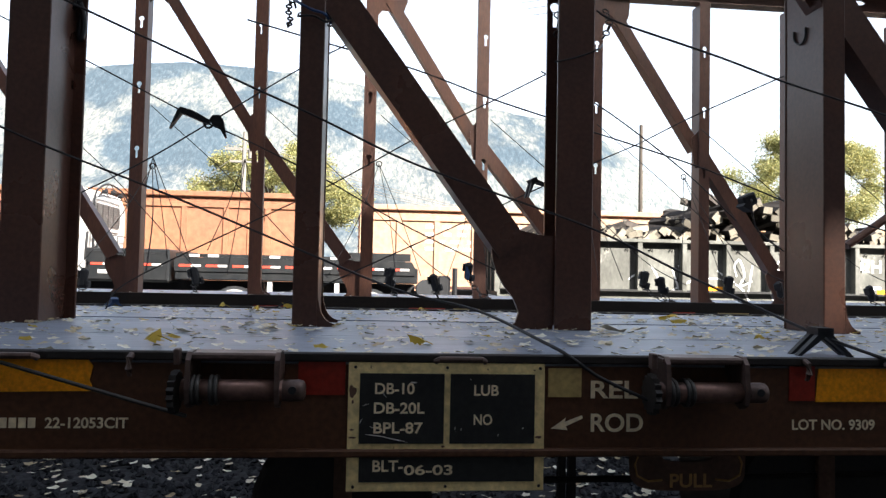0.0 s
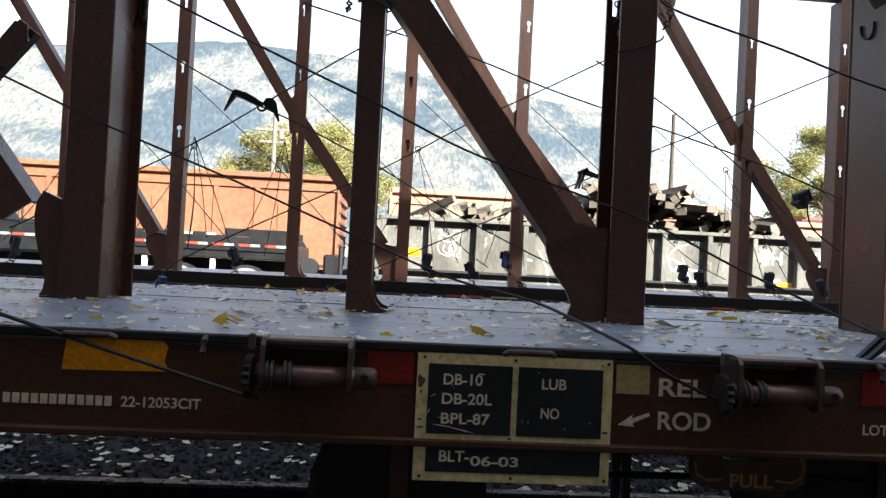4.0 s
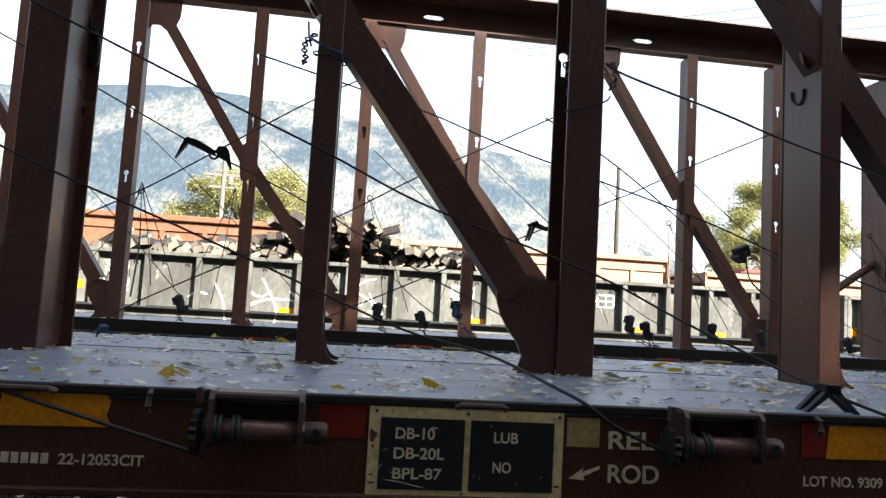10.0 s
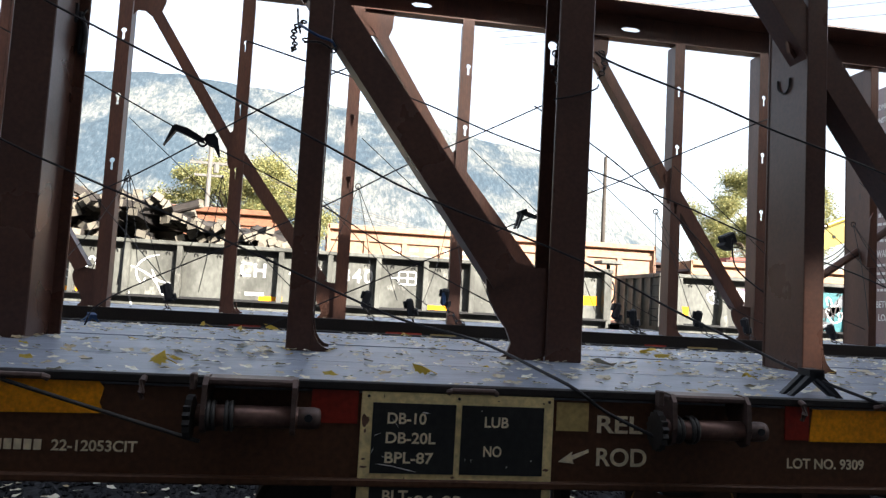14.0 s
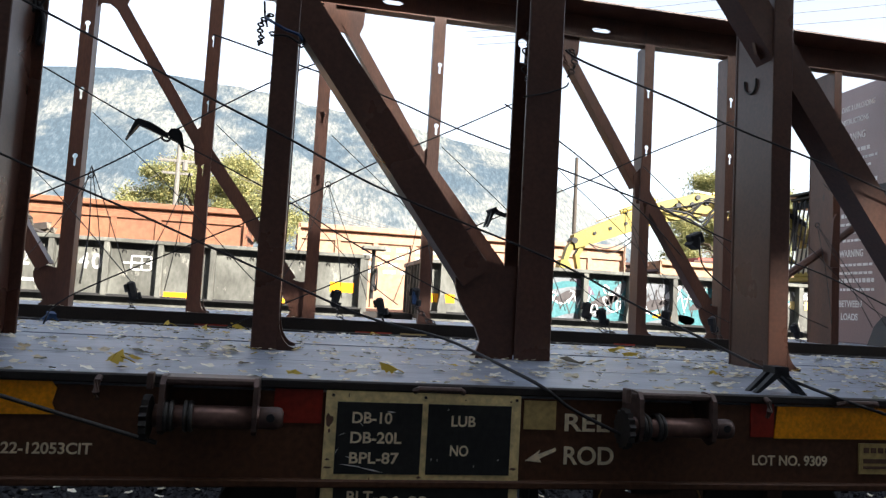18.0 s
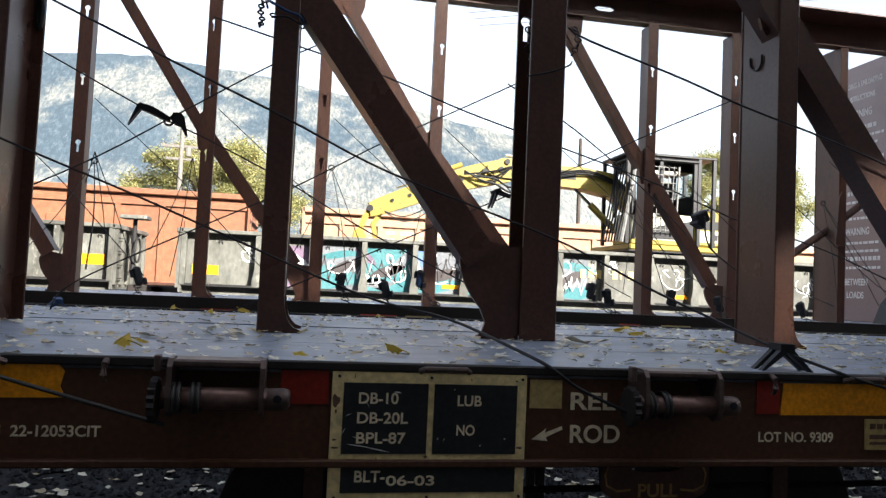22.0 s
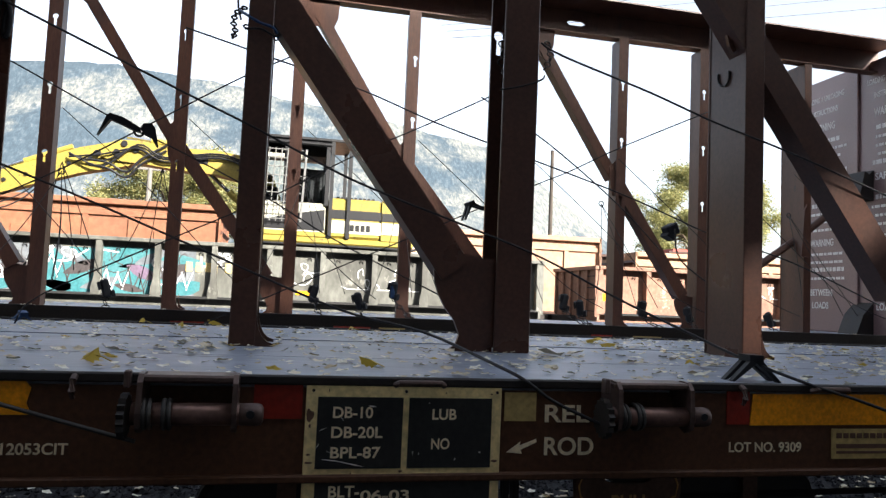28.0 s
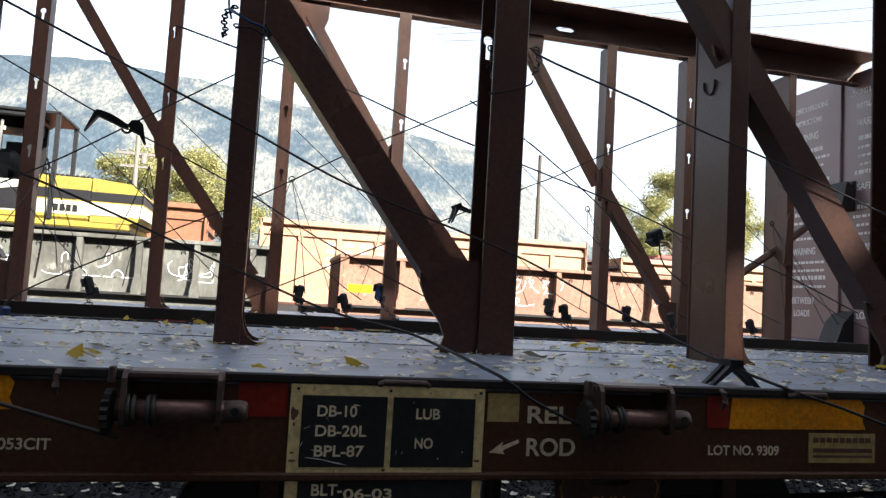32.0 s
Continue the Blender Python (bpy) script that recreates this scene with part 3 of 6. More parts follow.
def winch(car, x0, zt=1.082):
    """A cable winch hung on the side sill: side cheeks, top bar, drum with coils, ratchet and slotted hub."""
    w = part("winch", box(x0, x0 + 0.22, -0.10, -0.012, zt - 0.022, zt - 0.004, bevel=0.005), WINCH, car, "dark steel cable winch")
    for x in (x0 + 0.008, x0 + 0.218):
        pts = [(-0.005, zt - 0.02), (-0.06, zt), (-0.095, zt - 0.002), (-0.112, zt - 0.02), (-0.118, zt - 0.09), (-0.11, zt - 0.125), (-0.085, zt - 0.138), (-0.05, zt - 0.125), (-0.03, zt - 0.08), (-0.005, zt - 0.06)]
        bm = bmesh.new()
        a = [bm.verts.new((x - 0.006, y, z)) for y, z in pts]
        b = [bm.verts.new((x + 0.006, y, z)) for y, z in pts]
        bm.faces.new(a)
        bm.faces.new(b[::-1])
        for i in range(len(pts)):
            j = (i + 1) % len(pts)
            bm.faces.new((a[i], a[j], b[j], b[i]))
        part("cheek", bm, WINCH, w)
    zd = zt - 0.095
    part("drum", tube([(x0 - 0.01, -0.085, zd), (x0 + 0.23, -0.085, zd)], 0.026, 14), WORN, w, smooth=True)
    hub = bmesh.new()
    tube([(x0 + 0.226, -0.085, zd), (x0 + 0.230, -0.085, zd), (x0 + 0.268, -0.085, zd), (x0 + 0.280, -0.085, zd), (x0 + 0.285, -0.085, zd)], [0.022, 0.026, 0.027, 0.024, 0.015], 20, hub)
    part("hub", hub, WINCH, w, smooth=True)
    part("bar_hole", tube([(x0 + 0.255, -0.1135, zd + 0.004), (x0 + 0.255, -0.110, zd + 0.004)], 0.010, 10), RUBBER, w)
    bm = bmesh.new()
    n = 16
    ring0, ring1 = [], []
    for i in range(n * 2):
        a = i * math.pi / n
        r = 0.053 if i % 2 else 0.045
        ring0.append(bm.verts.new((x0 - 0.034, -0.085 + r * math.cos(a), zd - 0.005 + r * math.sin(a))))
        ring1.append(bm.verts.new((x0 - 0.018, -0.085 + r * math.cos(a), zd - 0.005 + r * math.sin(a))))
    bm.faces.new(ring0)
    bm.faces.new(ring1[::-1])
    for i in range(n * 2):
        j = (i + 1) % (n * 2)
        bm.faces.new((ring0[i], ring0[j], ring1[j], ring1[i]))
    part("ratchet", bm, DARKSTEEL, w)
    bm = bmesh.new()
    for k in range(4):
        torus((x0 + 0.018 + 0.0115 * k + (0.02 if k > 1 else 0), -0.085, zd), (1, 0.05, 0.03), 0.032, 0.006, 16, 6, bm)
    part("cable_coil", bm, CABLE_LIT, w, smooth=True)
    part("pawl", box(x0 - 0.03, x0 - 0.016, -0.10, -0.07, zd + 0.06, zd + 0.1, bevel=0.003), WINCH, w)
    return w


def protector(car, m, size=1.0, material=None):
    """A black corner protector on a cable: two ribbed wings that meet at an angle."""
    s = size
    bm = bmesh.new()
    for sx in (-1, 1):
        a, b = Vector((0, 0, 0)), Vector((sx * 0.085 * s, 0, -0.075 * s))
        n = Vector((0.03 * s * sx, 0, 0.034 * s)) * 0.22
        for y0, y1 in ((-0.035 * s, -0.012 * s), (0.012 * s, 0.035 * s)):
            vs = [bm.verts.new(p + Vector((0, y, 0))) for y in (y0, y1) for p in (a + n, b, b - n * 0.6, a - n)]
            for q in ((0, 1, 2, 3), (7, 6, 5, 4), (0, 4, 5, 1), (1, 5, 6, 2), (2, 6, 7, 3), (3, 7, 4, 0)):
                bm.faces.new([vs[i] for i in q])
    box(-0.022 * s, 0.022 * s, -0.035 * s, 0.035 * s, -0.008 * s, 0.012 * s, bm)
    return part("corner_protector", bm, material or RUBBER, car, "black corner protector on a cable", m=m)


def chain(parent, points, r=0.011, thick=0.0035, material=None):
    pts = smooth_line(points, 3)
    bm = bmesh.new()
    for i, (a, b) in enumerate(zip(pts, pts[1:])):
        d = b - a
        side = d.cross(Vector((0, 1, 0) if i % 2 else (1, 0.2, 0))).normalized()
        torus((a + b) / 2, side, max(d.length * 0.5 + thick, r), thick, 10, 5, bm, squash=0.62)
    return part("chain", bm, material or DARKSTEEL, parent, smooth=True)


DECK_Z = 1.06
near = thing("lumber_flatcar", "brown centre-beam lumber flatcar with leaf-strewn grey deck", "flatcar", "lumber cars")
NX0, NX1 = -10.2, 12.6

# deck plates and side sills
for y0, y1 in ((0.012, 0.66), (0.668, 1.29), (1.565, 2.08), (2.088, 2.60)):
    part("deck_plate", box(NX0, NX1, y0, y1, DECK_Z - 0.02, DECK_Z), DECK, near, "grey steel deck plate")
part("deck_plate", box(NX0, NX1, 1.30, 1.555, DECK_Z - 0.02, DECK_Z - 0.003), DECK, near)
part("deck_edge", box(NX0, NX1, -0.012, 0.010, DECK_Z - 0.012, DECK_Z + 0.012, bevel=0.004), DARKSTEEL, near)
part("deck_edge", box(NX0, NX1, 2.602, 2.626, DECK_Z - 0.012, DECK_Z + 0.012, bevel=0.004), DARKSTEEL, near)
for y0, y1, yb in ((0.0, 0.012, 0.09), (2.602, 2.614, 2.52)):
    s = part("side_sill", box(NX0, NX1, y0, y1, 0.826, DECK_Z - 0.02), SILL, near, "brown side sill with stencils and reflectors")
    part("bottom_flange", box(NX0, NX1, min(y0 - 0.02, yb), max(y1 + 0.02, yb), 0.806, 0.826, bevel=0.004), SILL, s)
part("centre_sill", box(NX0, NX1, 1.22, 1.64, 0.62, DECK_Z - 0.025), DARKSTEEL, near)
for x in np.arange(NX0 + 0.6, NX1, 2.44):
    part("cross_bearer", box(x - 0.05, x + 0.05, 0.03, 2.59, 0.84, DECK_Z - 0.025), DARKSTEEL, near)

# beam: posts, braces, gussets, top chord
YF = 1.08
near_posts = [-1.315 - 1.12 * k for k in range(7, 0, -1)] + [-1.336, -0.223, 0.896, 2.071, 3.20] + [3.20 + 1.15 * k for k in range(1, 8)]
ai = near_posts.index(-1.336)
for i, x in enumerate(near_posts):
    if (i - ai) % 2:
        i_post(near, x, YF, DECK_Z, 4.30, 0.102, 0.31, BROWN, closed=True)
    else:
        i_post(near, x, YF, DECK_Z, 4.30, 0.160, 0.31, BROWN, feet=(), web=0.05, back=0.022, back_holes=[2.555, 3.2] if i == ai + 2 else ())
for i in range(ai % 2, len(near_posts) - 2, 2):
    xm, xb = near_posts[i + 1], near_posts[i + 2]
    brace(near, xb - 2.369, 4.26, xb - 0.26, 1.402, YF + 0.075, 0.142, 0.13, BROWN)
    gusset(near, xb - 0.08, DECK_Z, YF, 1.0 if i >= ai else 0.45, BROWN)
    part("mid_plate", prism([(xm - 0.16, 2.78), (xm - 0.05, 2.80), (xm - 0.05, 2.56), (xm - 0.08, 2.53), (xm - 0.10, 2.56)], YF + 0.06, YF + 0.08), BROWN, near)
counter = brace(near, -1.64, 2.17, -2.45, 1.14, YF + 0.12, 0.085, 0.05, BROWN)
part("mid_plate", prism([(-1.755, 1.98), (-1.685, 2.01), (-1.625, 2.10), (-1.63, 2.17), (-1.68, 2.18), (-1.76, 2.07)], YF + 0.07, YF + 0.085), BROWN, counter)
top_chord(near, NX0, NX1, YF + 0.05, 4.28, 4.66, BROWN, [near_posts[i] + 0.5 for i in range(1, len(near_posts), 2)])
for x in (NX0, NX1):
    part("bulkhead", box(x - 0.1, x + 0.1, 0.0, 2.6, DECK_Z, 4.66, bevel=0.01), BULK, near)
for x in (-8.4, 10.6):
    for s in (-1, 1):
        for dx in (-0.86, 0.86):
            shared("wheel", WHEEL, near, Matrix.Translation((x + dx, 1.43 + s * 0.75, 0.42)) @ (Matrix.Rotation(math.pi, 4, "Z") if s < 0 else Matrix.Identity(4)) @ Matrix.Diagonal((0.91, 1, 0.91, 1)))
        y = 1.43 + s * 0.98
        part("side_frame", prism([(x - 1.12, 0.34), (x - 1.0, 0.5), (x - 0.4, 0.52), (x + 0.4, 0.52), (x + 1.0, 0.5), (x + 1.12, 0.34), (x + 0.7, 0.36), (x + 0.35, 0.18), (x - 0.35, 0.18), (x - 0.7, 0.36)], y - 0.06, y + 0.06), DARKSTEEL, near)
    for dx in (-0.86, 0.86):
        part("axle", tube([(x + dx, 0.75, 0.42), (x + dx, 2.1, 0.42)], 0.08), DARKSTEEL, near)
    part("bolster", box(x - 0.18, x + 0.18, 0.5, 2.36, 0.2, 0.40, bevel=0.02), DARKSTEEL, near)

for x, r in ((-0.03, 0.30), (1.63, 0.33)):
    cyl = part("brake_cylinder", tube([(x, 0.50, 0.50), (x, 0.53, 0.50), (x, 0.95, 0.50)], [r * 0.93, r, r], 24), DARKSTEEL, near, "dark round brake reservoir", smooth=False)
    part("mount_strap", box(x - 0.03, x + 0.03, 0.48, 0.5, 0.25, 0.84), PULLP, cyl)

# winches and hooks along the sill
for k in range(-3, 5):
    winch(near, -0.392 + 1.19 * k)
for x in (-0.545, 1.235, -1.75, 2.45):
    part("sill_hook", tube([(x, -0.012, 1.062), (x, -0.03, 1.055), (x, -0.034, 1.03), (x, -0.022, 1.012)], [0.008, 0.009, 0.009, 0.006], 8), WINCH, near)
for x in (0.283, -0.83, 1.53, 2.9):
    part("lip_bar", tube([(x - 0.065, -0.02, 1.053), (x - 0.055, -0.032, 1.06), (x + 0.055, -0.032, 1.06), (x + 0.065, -0.02, 1.053)], 0.008, 8), WINCH, near)

# stencil board
sign = part("stencil_board", box(-0.006, 0.51, -0.010, -0.003, 0.717, 1.048, bevel=0.002), CREAM, near, "cream-bordered black stencil board")
for x0, x1, z0, z1 in ((0.024, 0.243, 0.840, 1.020), (0.259, 0.483, 0.840, 1.020), (0.026, 0.484, 0.742, 0.823)):
    part("black_panel", box(x0, x1, -0.0125, -0.0095, z0, z1), BLACKP, sign)
for txt, x, z, w, h in (("DB-10", 0.063, 0.967, 0.102, 0.029), ("DB-20L", 0.061, 0.917, 0.131, 0.029), ("BPL-87", 0.061, 0.866, 0.127, 0.029), ("LUB", 0.321, 0.964, 0.065, 0.028), ("NO", 0.321, 0.888, 0.049, 0.028), ("BLT-", 0.061, 0.769, 0.078, 0.029), ("06-03", 0.142, 0.760, 0.126, 0.026)):
    words(txt, sign, LETTER, w, h, Matrix.Translation((x, -0.013, z)))
for x in (0.012, 0.25, 0.497):
    for z in (1.036, 0.73):
        part("rivet", tube([(x, -0.013, z), (x, -0.009, z)], 0.004, 8), DARKSTEEL, sign)

rng = random.Random(2)
for x, z, l, a, w in ((0.038, 0.864, 0.06, -0.12, 0.0024), (0.085, 0.857, 0.066, -0.2, 0.0028), (0.05, 0.884, 0.022, -0.3, 0.0014), (0.024, 0.888, 0.018, 1.1, 0.0022), (0.152, 0.998, 0.022, -0.1, 0.003), (0.03, 0.935, 0.02, 0.4, 0.0012), (0.272, 0.872, 0.012, 1.4, 0.0016), (0.288, 0.870, 0.012, 1.4, 0.0014), (0.385, 0.858, 0.008, 1.2, 0.002), (0.45, 0.878, 0.006, 0.5, 0.0025), (0.075, 0.98, 0.03, -0.9, 0.0011), (0.31, 1.006, 0.005, 0.2, 0.002)):
    c, s = math.cos(a), math.sin(a)
    part("scratch", prism([(x, z), (x + l * 0.5 * c, z + l * 0.5 * s - w * 0.4), (x + l * c, z + l * s), (x + l * 0.6 * c - w * s, z + l * 0.6 * s + w * c * 0.7), (x + l * 0.2 * c, z + l * 0.2 * s + w * 0.6)], -0.0129, -0.0122), DIMLETTER, sign)
for x, z, w, h in ((-0.0055, 0.952, 0.022, 0.042), (0.002, 0.940, 0.008, 0.012), (0.484, 0.852, 0.02, 0.009), (-0.004, 0.852, 0.022, 0.006), (0.0, 0.872, 0.012, 0.006), (0.355, 1.03, 0.005, 0.005), (0.478, 1.028, 0.007, 0.006), (0.05, 1.03, 0.003, 0.012), (0.235, 0.828, 0.014, 0.008), (0.112, 0.822, 0.005, 0.01)):
    pts = []
    for k in range(13):
        r = rng.uniform(0.28, 0.5)
        pts.append((x + w * (0.5 + r * math.cos(k * 0.483)), z + h * (0.5 + r * math.sin(k * 0.483))))
    part("rust_chip", prism(pts, -0.0106, -0.0098), PULLP, sign)

# lettering and reflectors on the sill
YL = -0.0015
for txt, x, z, w, h, mt in (("REL", 0.637, 0.957, 0.131, 0.047, LETTER), ("ROD", 0.638, 0.868, 0.144, 0.049, LETTER), ("LOT NO. 9309", 1.205, 0.873, 0.242, 0.029, LETTER), ("22-12053CIT", -0.750, 0.877, 0.199, 0.027, LETTER)):
    words(txt, near, mt, w, h, Matrix.Translation((x, YL, z)))
for k in range(12):
    part("text_bar", box(-0.790 - 0.0225 * k, -0.773 - 0.0225 * k, -0.003, -0.0005, 0.878, 0.903), LETTER, near)
part("arrow", prism([(0.531, 0.877), (0.570, 0.905), (0.566, 0.894), (0.614, 0.912), (0.616, 0.904), (0.570, 0.883), (0.575, 0.873)], -0.003, -0.0005), LETTER, near, "cream painted arrow")
for x0, x1, z0, z1, mt in ((-0.90, -0.636, 0.966, 1.052, YELLOW), (1.272, 1.76, 0.95, 1.045, YELLOW), (-3.3, -2.8, 0.96, 1.05, YELLOW), (3.7, 4.2, 0.95, 1.045, YELLOW)):
    pts = [(x0, z0), (x1, z0 + 0.004), (x1 - 0.012, z0 + 0.03), (x1 - 0.004, z1 - 0.02), (x1 - 0.02, z1), (x0 + 0.01, z1 - 0.004)]
    part("reflector", prism(pts, -0.004, -0.0005), mt, near, "amber reflective sheet")
for x0, x1, z0, z1 in ((-0.134, -0.014, 0.963, 1.055), (1.196, 1.270, 0.953, 1.048)):
    part("reflector", box(x0, x1, -0.004, -0.0005, z0, z1), RED, near, "dark red reflective sheet")
part("reflector", box(0.521, 0.611, -0.004, -0.0005, 0.960, 1.036), OLDPATCH, near, "faded yellow reflective sheet")
plate = part("builder_plate", box(1.552, 1.794, -0.006, -0.0005, 0.853, 0.941), OLDPATCH, near, "faded ochre plate with small lettering")
part("stripe", box(1.565, 1.782, -0.0075, -0.0055, 0.868, 0.876), PULLP, plate)
part("stripe", box(1.565, 1.782, -0.0075, -0.0055, 0.884, 0.897), PULLP, plate)
for i in range(9):
    part("text_bar", box(1.566 + i * 0.024, 1.584 + i * 0.024, -0.0075, -0.0055, 0.914, 0.929), PULLP, plate)

# release-rod pull plate below the sill
def pull_plate():
    bm = bmesh.new()
    n = 28
    outer, inner = [], []
    for i in range(n):
        a = 2 * math.pi * i / n
        c, s = math.cos(a), math.sin(a)
        ox = math.copysign(abs(c) ** 0.45, c) * 0.185
        oz = math.copysign(abs(s) ** 0.45, s) * 0.095
        ix = math.copysign(abs(c) ** 0.5, c) * 0.088
        iz = math.copysign(abs(s) ** 0.5, s) * 0.040 + 0.035
        outer.append((1.035 + ox, 0.725 + oz))
        inner.append((1.035 + ix, 0.722 + iz))
    for y, flip in ((0.27, False), (0.284, True)):
        o = [bm.verts.new((x, y, z)) for x, z in outer]
        q = [bm.verts.new((x, y, z)) for x, z in inner]
        for i in range(n):
            j = (i + 1) % n
            bm.faces.new((o[i], o[j], q[j], q[i]))
    p = part("pull_plate", bm, PULLP, near, "brown pull plate with an oval hand hole")
    words("PULL", p, OCHRELET, 0.135, 0.042, Matrix.Translation((0.975, 0.268, 0.640)))
    for s in (-1, 1):
        ring = [(1.035 + s * 0.085, 0.267, 0.664), (1.035 + s * 0.13, 0.267, 0.660), (1.035 + s * 0.165, 0.267, 0.677), (1.035 + s * 0.172, 0.267, 0.712), (1.035 + s * 0.155, 0.267, 0.752), (1.035 + s * 0.11, 0.267, 0.767)]
        part("painted_line", tube(ring, 0.0035, 4), OCHRELET, p)


pull_plate()
for x, y, z0 in ((0.70, 0.5, 0.5), (0.735, 0.5, 0.52)):
    part("hanger", box(x - 0.012, x + 0.012, y, y + 0.03, z0, 0.83), DARKSTEEL, near)
part("brake_rod", tube([(-3.0, 0.42, 0.80), (-0.9, 0.42, 0.775), (0.0, 0.42, 0.76)], 0.009, 6), DARKSTEEL, near)
part("brake_rod", tube([(0.5, 0.5, 0.60), (2.6, 0.5, 0.62)], 0.012, 6), DARKSTEEL, near)

# cables, chains, hook
C = cable
C(near, [(-2.081, 1.045, 2.111), (-1.421, 1.045, 1.829), (-1.207, 1.045, 1.741), (-0.769, 1.045, 1.578), (-0.273, 1.045, 1.382), (0.139, 0.9, 1.222), (0.407, 0.6, 1.162), (0.529, 0.1, 1.097), (0.575, -0.02, 1.068), (0.651, -0.03, 1.017), (0.79, -0.085, 0.955)], 0.0050)
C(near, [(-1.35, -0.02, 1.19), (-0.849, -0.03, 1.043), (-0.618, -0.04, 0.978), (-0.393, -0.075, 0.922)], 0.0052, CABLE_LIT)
C(near, [(-1.497, 1.045, 2.473), (-1.126, 1.045, 2.311), (-0.479, 1.045, 2.035), (-0.204, 1.045, 1.92), (0.122, 1.045, 1.771), (0.361, 1.045, 1.685), (0.602, 1.045, 1.61), (0.978, 1, 1.476), (1.232, 0.8, 1.316), (1.366, 0.5, 1.199), (1.4, 0.2, 1.125), (1.469, -0.025, 1.07), (1.62, -0.03, 1.03), (1.9, -0.07, 0.94)], 0.0050)
C(near, [(-0.6, 1.7, 2.53), (-0.177, 1.7, 2.426), (0.252, 1.7, 2.318), (0.631, 1.7, 2.191), (0.987, 1.7, 2.09), (1.686, 1.7, 1.896), (2.029, 1.7, 1.78), (2.25, 1.7, 1.705), (2.788, 1.7, 1.57), (3.4, 1.72, 1.35)], 0.0042)
C(near, [(0.971, 1.045, 2.422), (1.071, 1.045, 2.374), (1.5, 1.045, 2.254), (1.839, 1.045, 2.147), (2.281, 1.045, 2.029), (3.086, 1.045, 1.782)], 0.0048)
C(near, [(-1.9, 1.8, 2.56), (-1.407, 1.8, 2.321), (-0.878, 1.8, 2.06), (-0.595, 1.8, 1.942), (-0.192, 1.8, 1.754), (0.159, 1.8, 1.561), (0.605, 1.8, 1.353), (1.2, 1.85, 1.10)], 0.0040)
C(near, [(-0.1, 2.2, 2.61), (-0.38, 2.2, 2.448), (-0.795, 2.2, 2.17), (-1.199, 2.2, 1.899), (-1.551, 2.2, 1.698), (-2.2, 2.2, 1.35)], 0.0042)
C(near, [(-1.4, 2.2, 1.06), (-1.293, 2.2, 1.208), (-0.711, 2.2, 1.52), (-0.187, 2.2, 1.792), (0.305, 2.2, 2.087), (0.713, 2.2, 2.303), (1.08, 2.2, 2.505)], 0.0042)
C(near, [(-0.5, 2.3, 1.08), (-0.015, 2.2, 1.314), (0.627, 2.2, 1.623), (1.36, 2.2, 1.979), (1.6, 2.2, 2.09), (1.948, 2.2, 2.274), (2.556, 2.2, 2.562)], 0.0042)
C(near, [(0.9, 1.75, 2.36), (1.30, 1.8, 2.16), (1.75, 1.85, 1.86), (2.05, 1.9, 1.62)], 0.0038)
C(near, [(2.029, 1.7, 1.72), (2.10, 1.75, 1.55), (2.4, 1.8, 1.38)], 0.0045)
protector(near, pose(1.40, 0.17, 1.132, 0, 0, -8), 1.05)
guard = part("corner_protector", prism([(-0.136, -0.067), (-0.098, 0.030), (-0.085, 0.042), (-0.03, 0.030), (0.012, 0.010), (0.05, -0.012), (0.056, -0.034), (0.02, -0.026), (-0.035, -0.004), (-0.082, 0.012)], -0.04, 0.04), RUBBER, near, "black bent corner protector hung on cables", m=pose(-0.84, 1.79, 2.052, 6, 0, 8))
part("wing", prism([(0.05, -0.015), (0.066, 0.012), (0.10, 0.016), (0.118, -0.005), (0.136, -0.092), (0.128, -0.095), (0.098, -0.045), (0.07, -0.036)], -0.035, 0.045), RUBBER, guard)
part("ring", torus((0.045, 0, -0.03), (0, 1, 0), 0.02, 0.006, 10, 5), DARKSTEEL, guard)
protector(near, pose(0.87, 1.79, 1.79, 0, -28, 10), 0.85)
guard = part("corner_protector", box(-0.042, 0.042, -0.03, 0.03, -0.032, 0.034, bevel=0.008), RUBBER, near, "black block protector on a cable", m=pose(2.055, 1.79, 1.722, 0, -24, 10))
part("wing", prism([(-0.04, 0.0), (-0.06, -0.012), (-0.02, -0.058), (0.0, -0.03)], -0.032, 0.032), RUBBER, guard)
protector(near, pose(-1.46, 2.5, 1.10, 10, 0, 30), 0.9, BLUE)
bundle = part("strap_bundle", prism([(-1.345, 2.49), (-1.27, 2.49), (-1.268, 2.42), (-1.285, 2.40), (-1.34, 2.42)], 1.33, 1.35), RUBBER, near, "dark strap bundle tied to a post")
part("coil", tube(smooth_line([(-1.268, 1.36, 2.46), (-1.248, 1.36, 2.41), (-1.240, 1.36, 2.345), (-1.250, 1.36, 2.28), (-1.262, 1.37, 2.33), (-1.255, 1.37, 2.40)]), 0.012, 6), RUBBER, bundle, smooth=True)
part("tail", tube([(-1.262, 1.35, 2.43), (-1.238, 1.35, 2.475)], 0.005, 6), RUBBER, bundle)
chain(near, [(-0.30, 1.27, 2.50), (-0.335, 1.25, 2.46), (-0.345, 1.25, 2.42), (-0.335, 1.25, 2.38), (-0.345, 1.245, 2.35)], 0.010, 0.0045)
part("rod", tube([(-0.338, 1.30, 2.565), (-0.332, 1.30, 2.50), (-0.318, 1.29, 2.45)], 0.005, 6), DARKSTEEL, near)
